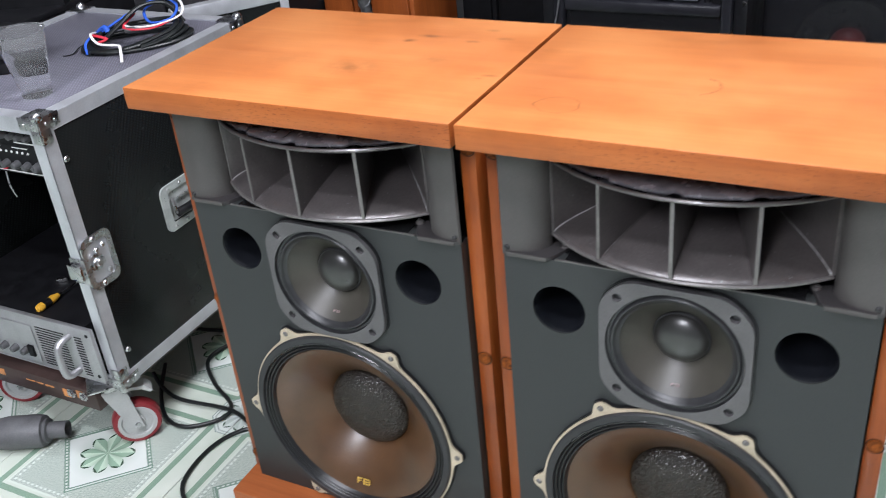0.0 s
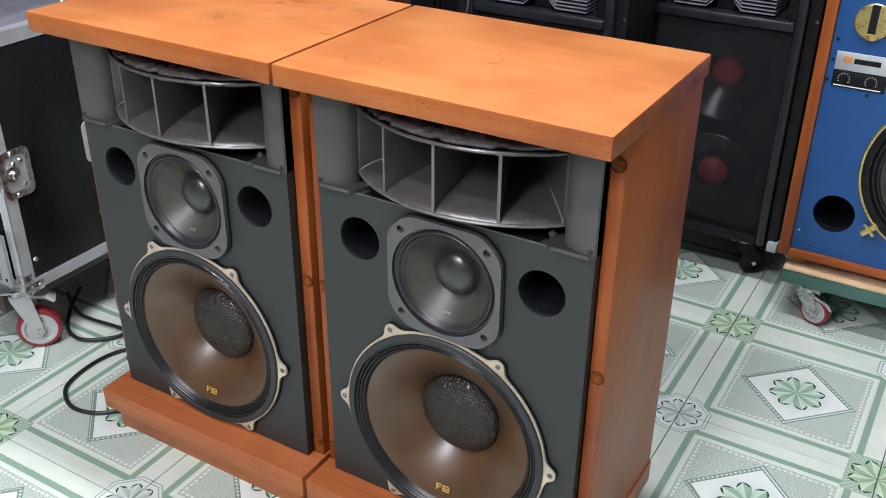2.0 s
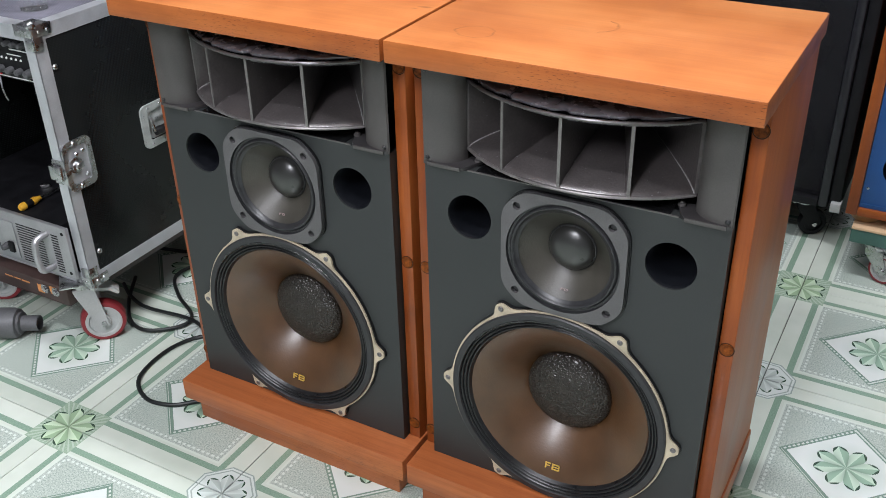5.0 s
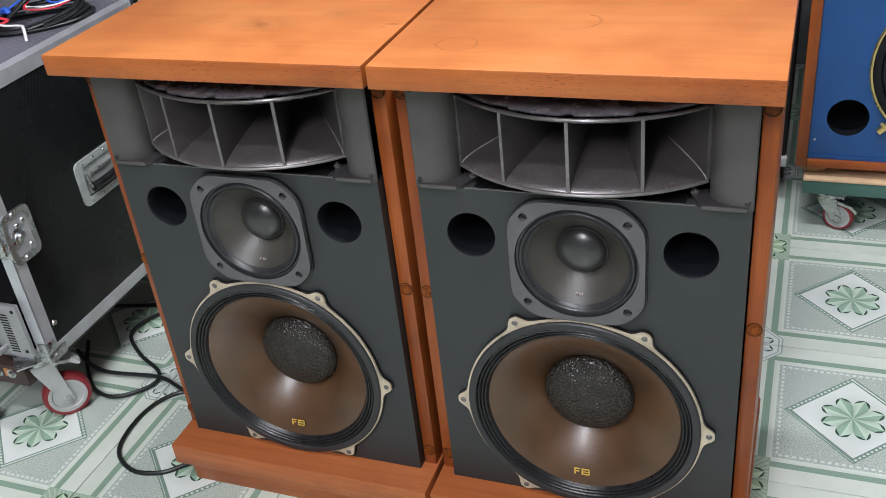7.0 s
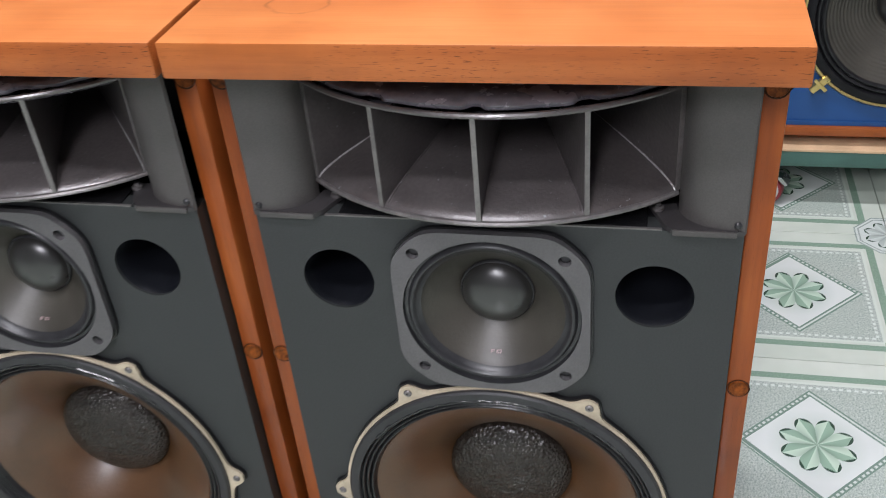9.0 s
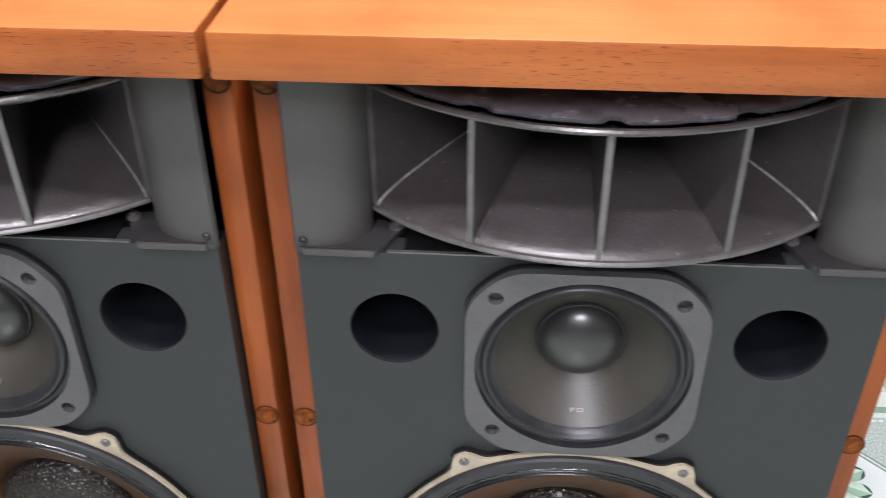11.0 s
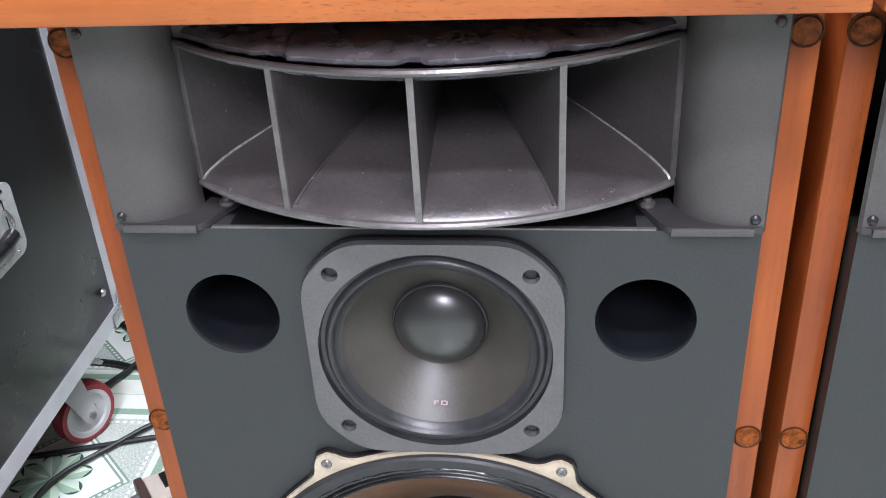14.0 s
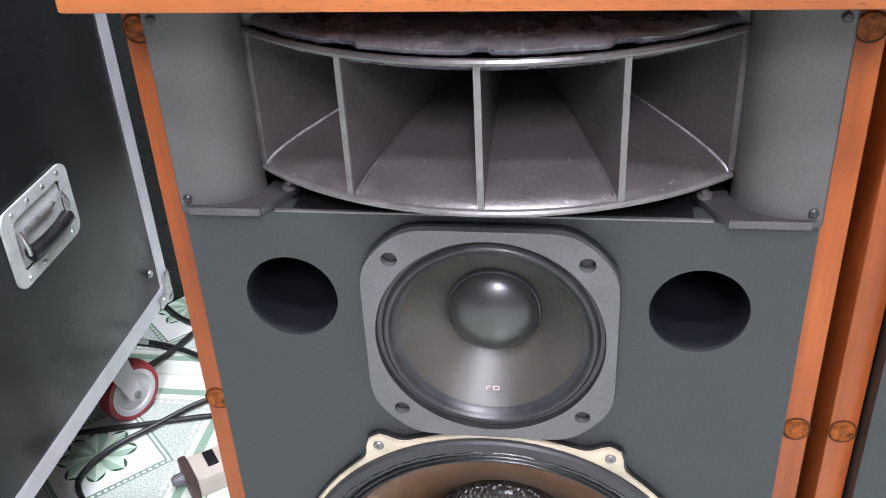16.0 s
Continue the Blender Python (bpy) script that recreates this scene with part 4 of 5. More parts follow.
part("butterfly", moved(lathe([(0, -0.012), (0.006, -0.012), (0.009, -0.009), (0.010, -0.003), (0.017, -0.002), (0.017, 0.0)], 24), pose(0.004, -0.011, 0.001, 0, 0, 90)), M_STEEL, la)
part("wing", box(0.010, 0.0135, -0.025, 0.003, -0.006, 0.007, 0.0012), M_STEEL, la)
for y, z in ((-0.004, 0.022), (0.013, 0.026), (0.014, -0.028), (-0.006, -0.047), (-0.006, 0.047)):
    part("rivet", moved(lathe([(0, -0.004), (0.004, -0.003), (0.006, 0)], 12), pose(0.005, y, z, 0, 0, 90)), M_STEEL, la)
castor(case, CX1 - 0.056, 1.036, 0.1655, 0.050, 48, M_RED, M_WHITEP)
castor(case, CX1 - 0.067, CY1 - 0.129, 0.1655, 0.050, 62, M_RED, M_WHITEP)
castor(case, CX0 + 0.06, CY0 + 0.03, 0.1655, 0.050, 30, M_RED, M_WHITEP)
castor(case, CX0 + 0.06, CY1 - 0.12, 0.1655, 0.050, 20, M_RED, M_WHITEP)
bd = part("base_board", box(CX0 + 0.01, -1.400, 0.995, CY1 - 0.2, 0.112, 0.1595, 0.002), M_BOARD, case, "dark brown board with worn orange print")
for x0, x1, z0, z1 in ((-1.75, -1.715, 0.132, 0.149), (-1.705, -1.665, 0.134, 0.150), (-1.60, -1.575, 0.140, 0.143), (-1.57, -1.55, 0.140, 0.143), (-1.545, -1.52, 0.139, 0.143),
                       (-1.495, -1.475, 0.126, 0.146), (-1.455, -1.435, 0.132, 0.152)):
    part("print_bar", box(x0, x1, 0.9945, 0.9951, z0, z1), M_PRINT, bd)
for x in (-1.47, -1.436):
    part("bolt", moved(lathe([(0, -0.006), (0.006, -0.006), (0.006, -0.002), (0.012, -0.002), (0.012, 0.0)], 6), Matrix.Translation((x, 0.9948, 0.141))), M_STEEL, bd)
part("board_block", box(CX0 + 0.02, -1.43, 1.05, CY1 - 0.22, 0.1597, 0.1664), M_BLACK, case)

# ---- rack gear in the case ----
IX0, IX1 = CX0 + 0.014, CX1 - 0.014


def knob(parent, x, y, z, r, mat=None, name="knob"):
    bm = lathe([(0, -0.014), (r * 0.7, -0.014), (r * 0.8, -0.012), (r, -0.002), (r, 0)], 18)
    box(-0.0008, 0.0008, -0.0150, -0.0135, 0, r * 0.8, bm=bm)
    return part(name, moved(bm, Matrix.Translation((x, y, z))), mat or M_HEATGUN, parent)


eq = thing("rack_mixer", (0, 0, 0), "black rack-mounted audio processor with rows of knobs, in the case", "audio mixer")
fp = part("face", box(IX0, IX1, 1.050, 1.056, 0.612, 0.718, 0.001), M_SCREEN, eq, "black front panel with white legends")
part("body", box(IX0 + 0.01, IX1 - 0.01, 1.057, 1.40, 0.614, 0.7285), M_BLACK, eq)
for k in range(9):
    for z in (0.688, 0.703):
        part("jack_ring", moved(lathe([(0.0075, 0.001), (0.0075, -0.003), (0.0045, -0.003), (0.0045, 0.001)], 16), Matrix.Translation((IX0 + 0.10 + 0.017 * k + (0.008 if z > 0.69 else 0), 1.050, z))), M_ALU, eq)
for k in range(4):
    knob(eq, -1.478 + 0.021 * k, 1.050, 0.690, 0.0065)
    part("switch", box(-1.483 + 0.021 * k, -1.473 + 0.021 * k, 1.046, 1.050, 0.703, 0.711, 0.001), M_GREYBOX, eq)
for k in range(7):
    knob(eq, -1.575 + 0.027 * k, 1.050, 0.632, 0.010 if k in (0, 6) else 0.008)
for k in range(8):
    part("led", moved(lathe([(0, -0.003), (0.002, -0.002), (0.0026, 0)], 10), Matrix.Translation((-1.53 + 0.014 * k, 1.050, 0.656))), M_WIREWHITE, eq)
for x0, x1, z in ((-1.56, -1.40, 0.615), (-1.55, -1.50, 0.664), (-1.47, -1.43, 0.664), (-1.46, -1.40, 0.675), (-1.64, -1.50, 0.673)):
    part("legend_bar", box(x0, x1, 1.0493, 1.0499, z, z + 0.0022), M_WIREWHITE, eq)
part("panel_gap", box(IX0, IX1, 1.0488, 1.0494, 0.6685, 0.6705), M_BLACK, eq)
part("red_lamp", box(-1.51, -1.50, 1.047, 1.050, 0.618, 0.623), M_WIRERED, eq)
part("hanging_wire", sweep([(-1.508, 1.049, 0.612), (-1.503, 1.044, 0.585), (-1.497, 1.046, 0.562)], 0.0018, 6), M_STEEL, eq)

amp = thing("power_amplifier", (0, 0, 0), "silver-faced power amplifier with vents and handle, on the case floor", "amplifier")
af = part("face", box(IX0, -1.368, 1.004, 1.014, 0.186, 0.311, 0.002), M_GREYBOX, amp, "silver front panel")
part("body", box(IX0 + 0.01, -1.392, 1.0145, 1.50, 0.1845, 0.3095, 0.002), M_SCREEN, amp, "black amplifier lid")
part("control_plate", box(-1.79, -1.535, 1.0005, 1.0037, 0.198, 0.288, 0.001), M_GREYBOX, amp)
for k in range(5):
    knob(amp, -1.69 + 0.030 * k, 1.0005, 0.222, 0.0085)
part("rocker_switch", box(-1.560, -1.544, 0.995, 1.0005, 0.212, 0.238, 0.001), M_BLACK, amp)
for k in range(15):
    part("vent_slot", box(-1.525, -1.445, 1.0032, 1.0039, 0.196 + 0.0064 * k, 0.1985 + 0.0064 * k), M_BLACK, amp)
    part("vent_slot", box(-1.417, -1.397, 1.0032, 1.0039, 0.196 + 0.0064 * k, 0.1985 + 0.0064 * k), M_BLACK, amp)
part("pull_handle", sweep([(-1.430, 1.004, 0.205), (-1.430, 0.977, 0.208), (-1.430, 0.969, 0.225), (-1.430, 0.969, 0.266), (-1.430, 0.977, 0.283), (-1.430, 1.004, 0.286)], 0.0075, 10), M_GREYBOX, amp, "silver pull handle")
for z in (0.20, 0.297):
    part("screw", moved(lathe([(0, -0.0015), (0.004, -0.001), (0.004, 0.001)], 10), Matrix.Translation((-1.380, 1.004, z))), M_BLACK, amp)
# the amplifier stands on two runners
part("runner", box(IX0 + 0.02, -1.40, 1.06, 1.48, 0.1842, 0.1844), M_BLACK, amp)

sd = thing("screwdriver", (-1.520, 1.047, 0.3095 + 0.0090), "small screwdriver with a yellow handle, lying on the amplifier", "screwdriver", rz=90)
sd.scale = (0.85, 0.85, 0.85)
part("handle", moved(lathe([(0, -0.032), (0.008, -0.031), (0.0105, -0.024), (0.0095, -0.004), (0.0105, 0.016), (0.007, 0.028), (0.006, 0.034), (0, 0.034)], 10), pose(0, 0, 0, 0, 0, -90)), M_YELLOW, sd, "yellow plastic handle")
part("grip_band", moved(lathe([(0.0099, -0.016), (0.0103, -0.012), (0.0103, 0.004), (0.0099, 0.008)], 10), pose(0, 0, 0, 0, 0, -90)), M_SCREEN, sd)
part("shaft", moved(lathe([(0, 0.033), (0.0024, 0.033), (0.0024, 0.105), (0.001, 0.110), (0, 0.110)], 8), pose(0, 0, 0, 0, 0, -90)), M_STEEL, sd)
nut = solid("wing_nut", box(-0.011, 0.011, -0.005, 0.005, 0, 0.008, 0.002), M_STEEL, "small bare steel clip lying on the amplifier", "clip", at=pose(-1.567, 1.130, 0.3095, 0, 0, 40))

# ---- on top of the case ----
TOPZ = CZ1 - 0.002
cup = thing("plastic_cup", (-1.446, 1.120, TOPZ), "clear ribbed plastic cup standing on the case", "cup")
prof = [(0.0, 0.002), (0.0245, 0.002), (0.0258, 0.0)]
for k in range(15):
    z = 0.006 + 0.112 * k / 14
    prof.append((0.0262 + 0.0175 * k / 14 + (0.0007 if k % 3 == 0 else 0), z))
prof += [(0.0455, 0.1195), (0.0450, 0.1215), (0.0432, 0.1205)]
part("wall", moved(lathe(prof, 48), pose(0, 0, 0, 90)), M_CUP, cup)

coil = thing("cable_coil", (-1.462, 1.405, TOPZ), "coiled black cable with blue, white and red leads", "cable")
coil.scale = (0.92, 0.92, 0.66)
rng = random.Random(5)


def loop(rx, ry, z, tilt, turn, phase, turns=1.0, wob=0.006):
    pts = []
    n = int(22 * turns)
    for k in range(n + 1):
        a = phase + 2 * math.pi * turns * k / n
        x, y = rx * math.cos(a), ry * math.sin(a)
        zz = z + tilt * math.sin(a + 0.6) + wob * math.sin(2.3 * a)
        c, s = math.cos(turn), math.sin(turn)
        pts.append((x * c - y * s, x * s + y * c, max(zz, 0.008)))
    return pts


for rx, ry, z, tilt in ((0.118, 0.066, 0.009, 0.0), (0.108, 0.060, 0.020, 0.004), (0.100, 0.066, 0.030, 0.012), (0.090, 0.052, 0.034, 0.02)):
    part("black_cable", sweep(loop(rx, ry, z, tilt, 0.75, rng.random() * 6), 0.0062, 9, smooth=2), M_CABLE, coil)
part("cable_arch", sweep([(-0.06, -0.05, 0.02), (-0.03, -0.02, 0.06), (-0.01, 0.04, 0.10), (0.02, 0.09, 0.09), (0.05, 0.10, 0.03)], 0.006, 9), M_CABLE, coil)
part("blue_lead", sweep([(-0.07, -0.03, 0.045), (-0.03, 0.03, 0.085), (0.0, 0.09, 0.105), (0.04, 0.10, 0.085), (0.055, 0.06, 0.06), (0.02, 0.03, 0.055), (-0.02, 0.06, 0.08), (0.0, 0.10, 0.098)], 0.0035, 8), M_WIREBLUE, coil, "blue lead")
part("blue_lead", sweep([(-0.072, -0.06, 0.045), (-0.07, -0.085, 0.030), (-0.055, -0.10, 0.006)], 0.0032, 8), M_WIREBLUE, coil, "blue lead")
part("blue_tie", sweep([(-0.085, -0.028, 0.040), (-0.065, -0.025, 0.058), (-0.052, -0.030, 0.045)], 0.0065, 8), M_WIREBLUE, coil, "blue tape")
part("white_lead", sweep([(0.0, 0.095, 0.105), (0.05, 0.10, 0.10), (0.08, 0.065, 0.070), (0.04, 0.01, 0.055), (-0.02, -0.01, 0.060), (-0.03, 0.035, 0.085)], 0.0032, 8), M_WIREWHITE, coil, "white lead")
part("red_lead", sweep([(0.076, 0.060, 0.066), (0.045, 0.005, 0.050), (-0.015, -0.018, 0.056), (-0.022, 0.03, 0.080)], 0.0032, 8), M_WIRERED, coil, "red lead")
part("red_lead", sweep([(-0.085, -0.045, 0.035), (-0.065, -0.060, 0.046), (-0.035, -0.055, 0.036), (-0.05, -0.075, 0.03)], 0.0042, 8), M_WIRERED, coil, "red lead")
part("white_lead", sweep([(-0.082, -0.04, 0.045), (-0.07, -0.065, 0.050), (-0.03, -0.085, 0.035), (0.012, -0.075, 0.03), (0.03, -0.085, 0.028), (0.060, -0.118, 0.003)], 0.0034, 8), M_WIREWHITE, coil, "white lead")
part("grey_plug", moved(lathe([(0, -0.03), (0.007, -0.03), (0.011, -0.024), (0.011, 0.02), (0.007, 0.03), (0, 0.03)], 14), pose(0.01, 0.0, 0.048, 0, 10, -55)), M_HEATGUN, coil, "grey connector")
part("black_lead", sweep([(-0.09, -0.03, 0.02), (-0.115, -0.06, 0.008), (-0.10, -0.10, 0.004), (-0.115, -0.115, 0.003)], 0.0016, 6), M_CABLE, coil)
part("black_lead", sweep([(-0.115, 0.02, 0.012), (-0.135, 0.01, 0.008), (-0.12, 0.045, 0.01)], 0.003, 6), M_CABLE, coil)

drv = thing("round_driver", (-1.640, 1.235, TOPZ), "small black round loudspeaker driver lying on the case", "driver")
part("magnet", moved(lathe([(0, 0), (0.055, 0), (0.058, 0.004), (0.058, 0.022), (0.050, 0.026), (0, 0.026)], 40), pose(0, 0, 0, 90)), M_SCREEN, drv)
part("basket", moved(lathe([(0.040, 0.0262), (0.065, 0.055), (0.075, 0.056), (0.075, 0.061), (0.064, 0.061), (0.020, 0.036), (0, 0.036)], 40), pose(0, 0, 0, 90)), M_HEATGUN, drv, "grey basket and cone")

stand = thing("equipment_box", (-2.02, 1.62, 0), "plain black equipment box standing beside the case", "box")
part("body", box(-0.17, 0.17, -0.18, 0.18, 0.0, 0.735, 0.004), M_SCREEN, stand)
part("lid", box(-0.172, 0.172, -0.182, 0.182, 0.7352, 0.750, 0.003), M_SCREEN, stand)
mx = thing("keypad_mixer", (-1.965, 1.60, 0.750), "small black mixing desk with rows of pale keys", "mixer", rz=24)
part("body", plate([(-0.10, 0.0), (0.10, 0.0), (0.10, 0.062), (-0.10, 0.040)], [], 1, -0.07, 0.07), M_SCREEN, mx)
slope = math.atan2(0.022, 0.2)
for i in range(9):
    for j in range(6):
        m = pose(-0.084 + 0.021 * i, -0.055 + 0.022 * j, 0.0423 + 0.0023 * i, 0, -math.degrees(slope), 0)
        ob = part("key", moved(box(-0.0075, 0.0075, -0.0075, 0.0075, -0.001, 0.006, 0.0015), m), M_GREYBOX, mx)

# ---- leaning case lid behind ----
lid = thing("case_lid", (-1.497, 1.735, 0.0), "black case lid with aluminium edge, standing on the floor behind", "case lid", rz=55)
part("panel", box(-0.128, 0.128, 0.004, 0.014, 0.0, 0.70), M_CASE, lid)
part("edge_profile", box(-0.130, 0.130, 0.0, 0.030, 0.70, 0.732, 0.002), M_ALU, lid, "aluminium edge profile")
part("edge_profile", box(0.1285, 0.150, 0.0, 0.030, 0.0, 0.732, 0.002), M_ALU, lid, "aluminium edge profile")

# ---- on the floor ----
CABLES = [
    [(-0.93, 1.62), (-1.03, 1.46), (-1.07, 1.28), (-1.11, 1.19), (-1.183, 1.147), (-1.213, 1.071), (-1.198, 0.972), (-1.135, 0.926), (-1.072, 0.934), (-1.035, 0.965), (-1.006, 0.99)],
    [(-1.08, 1.66), (-1.2, 1.57), (-1.288, 1.518), (-1.347, 1.453), (-1.402, 1.385), (-1.410, 1.317), (-1.34, 1.253), (-1.258, 1.206), (-1.247, 1.160), (-1.303, 1.11), (-1.366, 1.119), (-1.435, 1.181), (-1.50, 1.27)],
    [(-1.50, 1.23), (-1.44, 1.195), (-1.37, 1.177), (-1.241, 1.187), (-1.15, 1.16), (-1.09, 1.20), (-1.05, 1.30)],
    [(-1.08, 1.47), (-1.2, 1.497), (-1.276, 1.484), (-1.367, 1.458), (-1.46, 1.432), (-1.60, 1.40)],
    [(-1.56, 1.67), (-1.457, 1.666), (-1.401, 1.656), (-1.341, 1.633), (-1.26, 1.585), (-1.15, 1.56)],
    [(-1.43, 1.56), (-1.419, 1.589), (-1.393, 1.637), (-1.370, 1.70), (-1.33, 1.80)],
    [(-1.47, 1.79), (-1.449, 1.771), (-1.408, 1.741), (-1.32, 1.70), (-1.20, 1.68)],
]
for n, pts in enumerate(CABLES):
    z = 0.0050 + 0.0030 * (n % 3)
    solid("floor_cable", sweep([(x, y, z) for x, y in pts], 0.0046, 9, smooth=6), M_CABLE, "black rubber cable lying in a loose curve on the tiles", "cable", "cables on the floor")

gun = thing("heat_gun", (-1.560, 0.966, 0.036), "grey hot-air gun with steel nozzle lying on the tiles", "heat gun", rz=-63)
part("nozzle", lathe([(0.015, 0.050), (0.018, 0.050), (0.018, 0.012), (0.026, 0.010), (0.026, 0.0), (0.015, 0.0), (0.015, 0.049)], 28), M_HEATGUN, gun, "grey metal nozzle")
part("barrel", lathe([(0.026, 0.004), (0.033, 0.002), (0.036, -0.010), (0.036, -0.075), (0.032, -0.100), (0.030, -0.150)], 28), M_HEATGUN, gun, "grey plastic barrel")
part("motor_housing", lathe([(0.030, -0.149), (0.0355, -0.155), (0.0355, -0.235), (0.028, -0.250), (0, -0.250)], 28), M_BLUEPL, gun, "blue plastic housing")
part("handle", sweep([(0.0, -0.19, -0.006), (-0.06, -0.20, -0.018), (-0.14, -0.215, -0.018)], 0.017, 12), M_BLUEPL, gun, "blue handle")

ps = thing("power_strip", (-1.160, 1.402, 0), "cream power strip with black sockets and dark end cap", "power strip", rz=38)
part("body", box(-0.10, 0.10, -0.029, 0.029, 0, 0.034, 0.003), M_STRIP, ps)
for k in range(5):
    part("socket", box(-0.078 + 0.034 * k, -0.062 + 0.034 * k, -0.010, 0.022, 0.0338, 0.037, 0.001), M_SCREEN, ps)
part("end_cap", box(-0.113, -0.1003, -0.032, 0.032, 0.0, 0.037, 0.003), M_BOARD, ps, "dark brown plastic end cap")
part("cord_grip", moved(lathe([(0.010, 0.0), (0.009, -0.012), (0.006, -0.018), (0, -0.018)], 14), pose(-0.1128, 0.006, 0.018, 0, 0, -90)), M_HEATGUN, ps, "grey cord grip")

# ---- blue loudspeaker on its dolly ----
blue = thing("blue_loudspeaker", (0.369, 2.1, 0.0), "blue-fronted wooden studio loudspeaker with brass trim", "loudspeaker")
BW, BD, BZ0, BZ1 = 0.332, 0.42, 0.170, 1.12
for sx in (-1, 1):
    part("side_panel", box(sx * (BW - 0.025), sx * BW, -0.012, BD, BZ0, BZ1, 0.002), M_WOOD_Z, blue, "orange wooden side")
part("top_panel", box(-BW + 0.0255, BW - 0.0255, -0.012, BD, BZ1 - 0.025, BZ1, 0.002), M_WOOD_X, blue)
part("bottom_panel", box(-BW + 0.0255, BW - 0.0255, -0.012, BD, BZ0, BZ0 + 0.020, 0.002), M_WOOD_X, blue, "brown wooden bottom edge")
part("back_panel", box(-BW + 0.0255, BW - 0.0255, BD - 0.02, BD, BZ0 + 0.021, BZ1 - 0.026), M_BLACK, blue)
bw = (0.0, 0.430)
part("baffle", plate([(-0.306, 0.1905), (0.306, 0.1905), (0.306, 1.094), (-0.306, 1.094)], [ring2d(-0.227, 0.298, 0.046), ring2d(0.227, 0.298, 0.046), ring2d(*bw, 0.176, 80)], 1, 0.0, 0.02), M_BLUE, blue, "blue painted baffle", 20)
part("baffle_rail", box(-0.3055, 0.3055, -0.0035, -0.0003, 0.1905, 0.200), M_BLUE, blue)
for sx in (-1, 1):
    part("port_tube", moved(lathe([(0.046, 0.001), (0.045, 0.02), (0.044, 0.14), (0, 0.141)], 48), Matrix.Translation((sx * 0.227, 0, 0.298))), M_DARK, blue, "black port")
    tw = part("slot_tweeter", moved(lathe([(0, -0.006), (0.036, -0.006), (0.039, -0.003), (0.039, 0)], 40), Matrix.Translation((sx * 0.233, 0, 0.746))), M_BRASS, blue, "round brass tweeter plate")
    part("slot", box(sx * 0.233 - 0.008, sx * 0.233 + 0.008, -0.0072, -0.0062, 0.722, 0.783), M_DARK, tw)
    part("slot_end", box(sx * 0.233 - 0.010, sx * 0.233 + 0.010, -0.0085, -0.0061, 0.708, 0.7215, 0.001), M_BRASS, tw)
bwf = new("woofer")
bwf.parent, bwf.location = blue, (bw[0], 0, bw[1])
tagged(bwf, "large woofer with a brass rim and grey ribbed cone")
part("rim", lathe([(0.195, 0), (0.196, -0.006), (0.193, -0.010), (0.189, -0.009), (0.188, 0.0)], 96), M_BRASS, bwf, "brass rim")
part("gasket", lathe([(0.1885, -0.008), (0.182, -0.011), (0.172, -0.010), (0.170, -0.002)], 96), M_SCREEN, bwf)
roll = [(0.171, -0.004)] + [(0.170 - 0.020 * k / 20, -0.003 - 0.004 * abs(math.sin(math.pi * 2 * k / 20))) for k in range(21)]
part("surround", lathe(roll, 96), M_RUBBER, bwf)
part("cone", lathe([(0.151 - 0.101 * k / 60, -0.001 + 0.060 * (k / 60) ** 0.9 + 0.0007 * math.sin(k * 1.55)) for k in range(61)], 96), M_MIDCONE, bwf, "grey ribbed paper cone")
part("dust_cap", lathe([(0.053, 0.058)] + [(0.052 * math.cos(radians(a)), 0.056 - 0.020 * math.sin(radians(a))) for a in range(0, 91, 9)], 40), M_MIDCAP, bwf)
for a in (45, 135, 225, 315):
    cl = moved(box(-0.012, 0.030, -0.016, -0.002, -0.007, 0.007, 0.002), pose(0, 0, 0, 0, -a, 0) @ pose(0.196, 0, 0))
    c = part("clamp", cl, M_BRASS, bwf, "brass clamp")
    part("clamp_bar", moved(box(-0.003, 0.004, -0.020, -0.0165, -0.017, 0.017, 0.001), pose(0, 0, 0, 0, -a, 0) @ pose(0.204, 0, 0)), M_BRASS, c)
pl = part("name_plate", box(-0.292, -0.182, -0.0025, -0.0002, 0.636, 0.676, 0.0005), M_ALU, blue, "silver and black level-control plate")
part("dark_half", box(-0.292, -0.182, -0.0025, -0.0002, 0.598, 0.6355, 0.0005), M_SCREEN, pl)
part("orange_square", box(-0.276, -0.258, -0.0031, -0.0026, 0.653, 0.667), M_PRINT, pl)
part("dark_bar", box(-0.254, -0.200, -0.0031, -0.0026, 0.653, 0.664), M_SCREEN, pl)
for x in (-0.268, -0.212):
    for k in range(9):
        a = radians(-30 + 30 * k)
        part("dial_mark", box(x + 0.012 * math.cos(a) - 0.001, x + 0.012 * math.cos(a) + 0.001, -0.0031, -0.0026, 0.617 + 0.012 * math.sin(a) - 0.001, 0.617 + 0.012 * math.sin(a) + 0.001), M_WIREWHITE, pl)
    part("dial", moved(lathe([(0, -0.006), (0.005, -0.006), (0.006, 0)], 14), Matrix.Translation((x, -0.0026, 0.617))), M_SCREEN, pl)
part("legend_bar", box(-0.287, -0.19, -0.0031, -0.0026, 0.6005, 0.603), M_WIREWHITE, pl)
for x, z in ((-0.296, 0.70), (-0.298, 0.655), (-0.175, 0.70), (-0.302, 0.61), (-0.215, 0.588), (-0.295, 0.24)):
    part("screw", moved(lathe([(0, -0.002), (0.0035, -0.0015), (0.0035, 0.0)], 10), Matrix.Translation((x, 0, z))), M_STEEL if z < 0.3 else M_BLACK, blue)
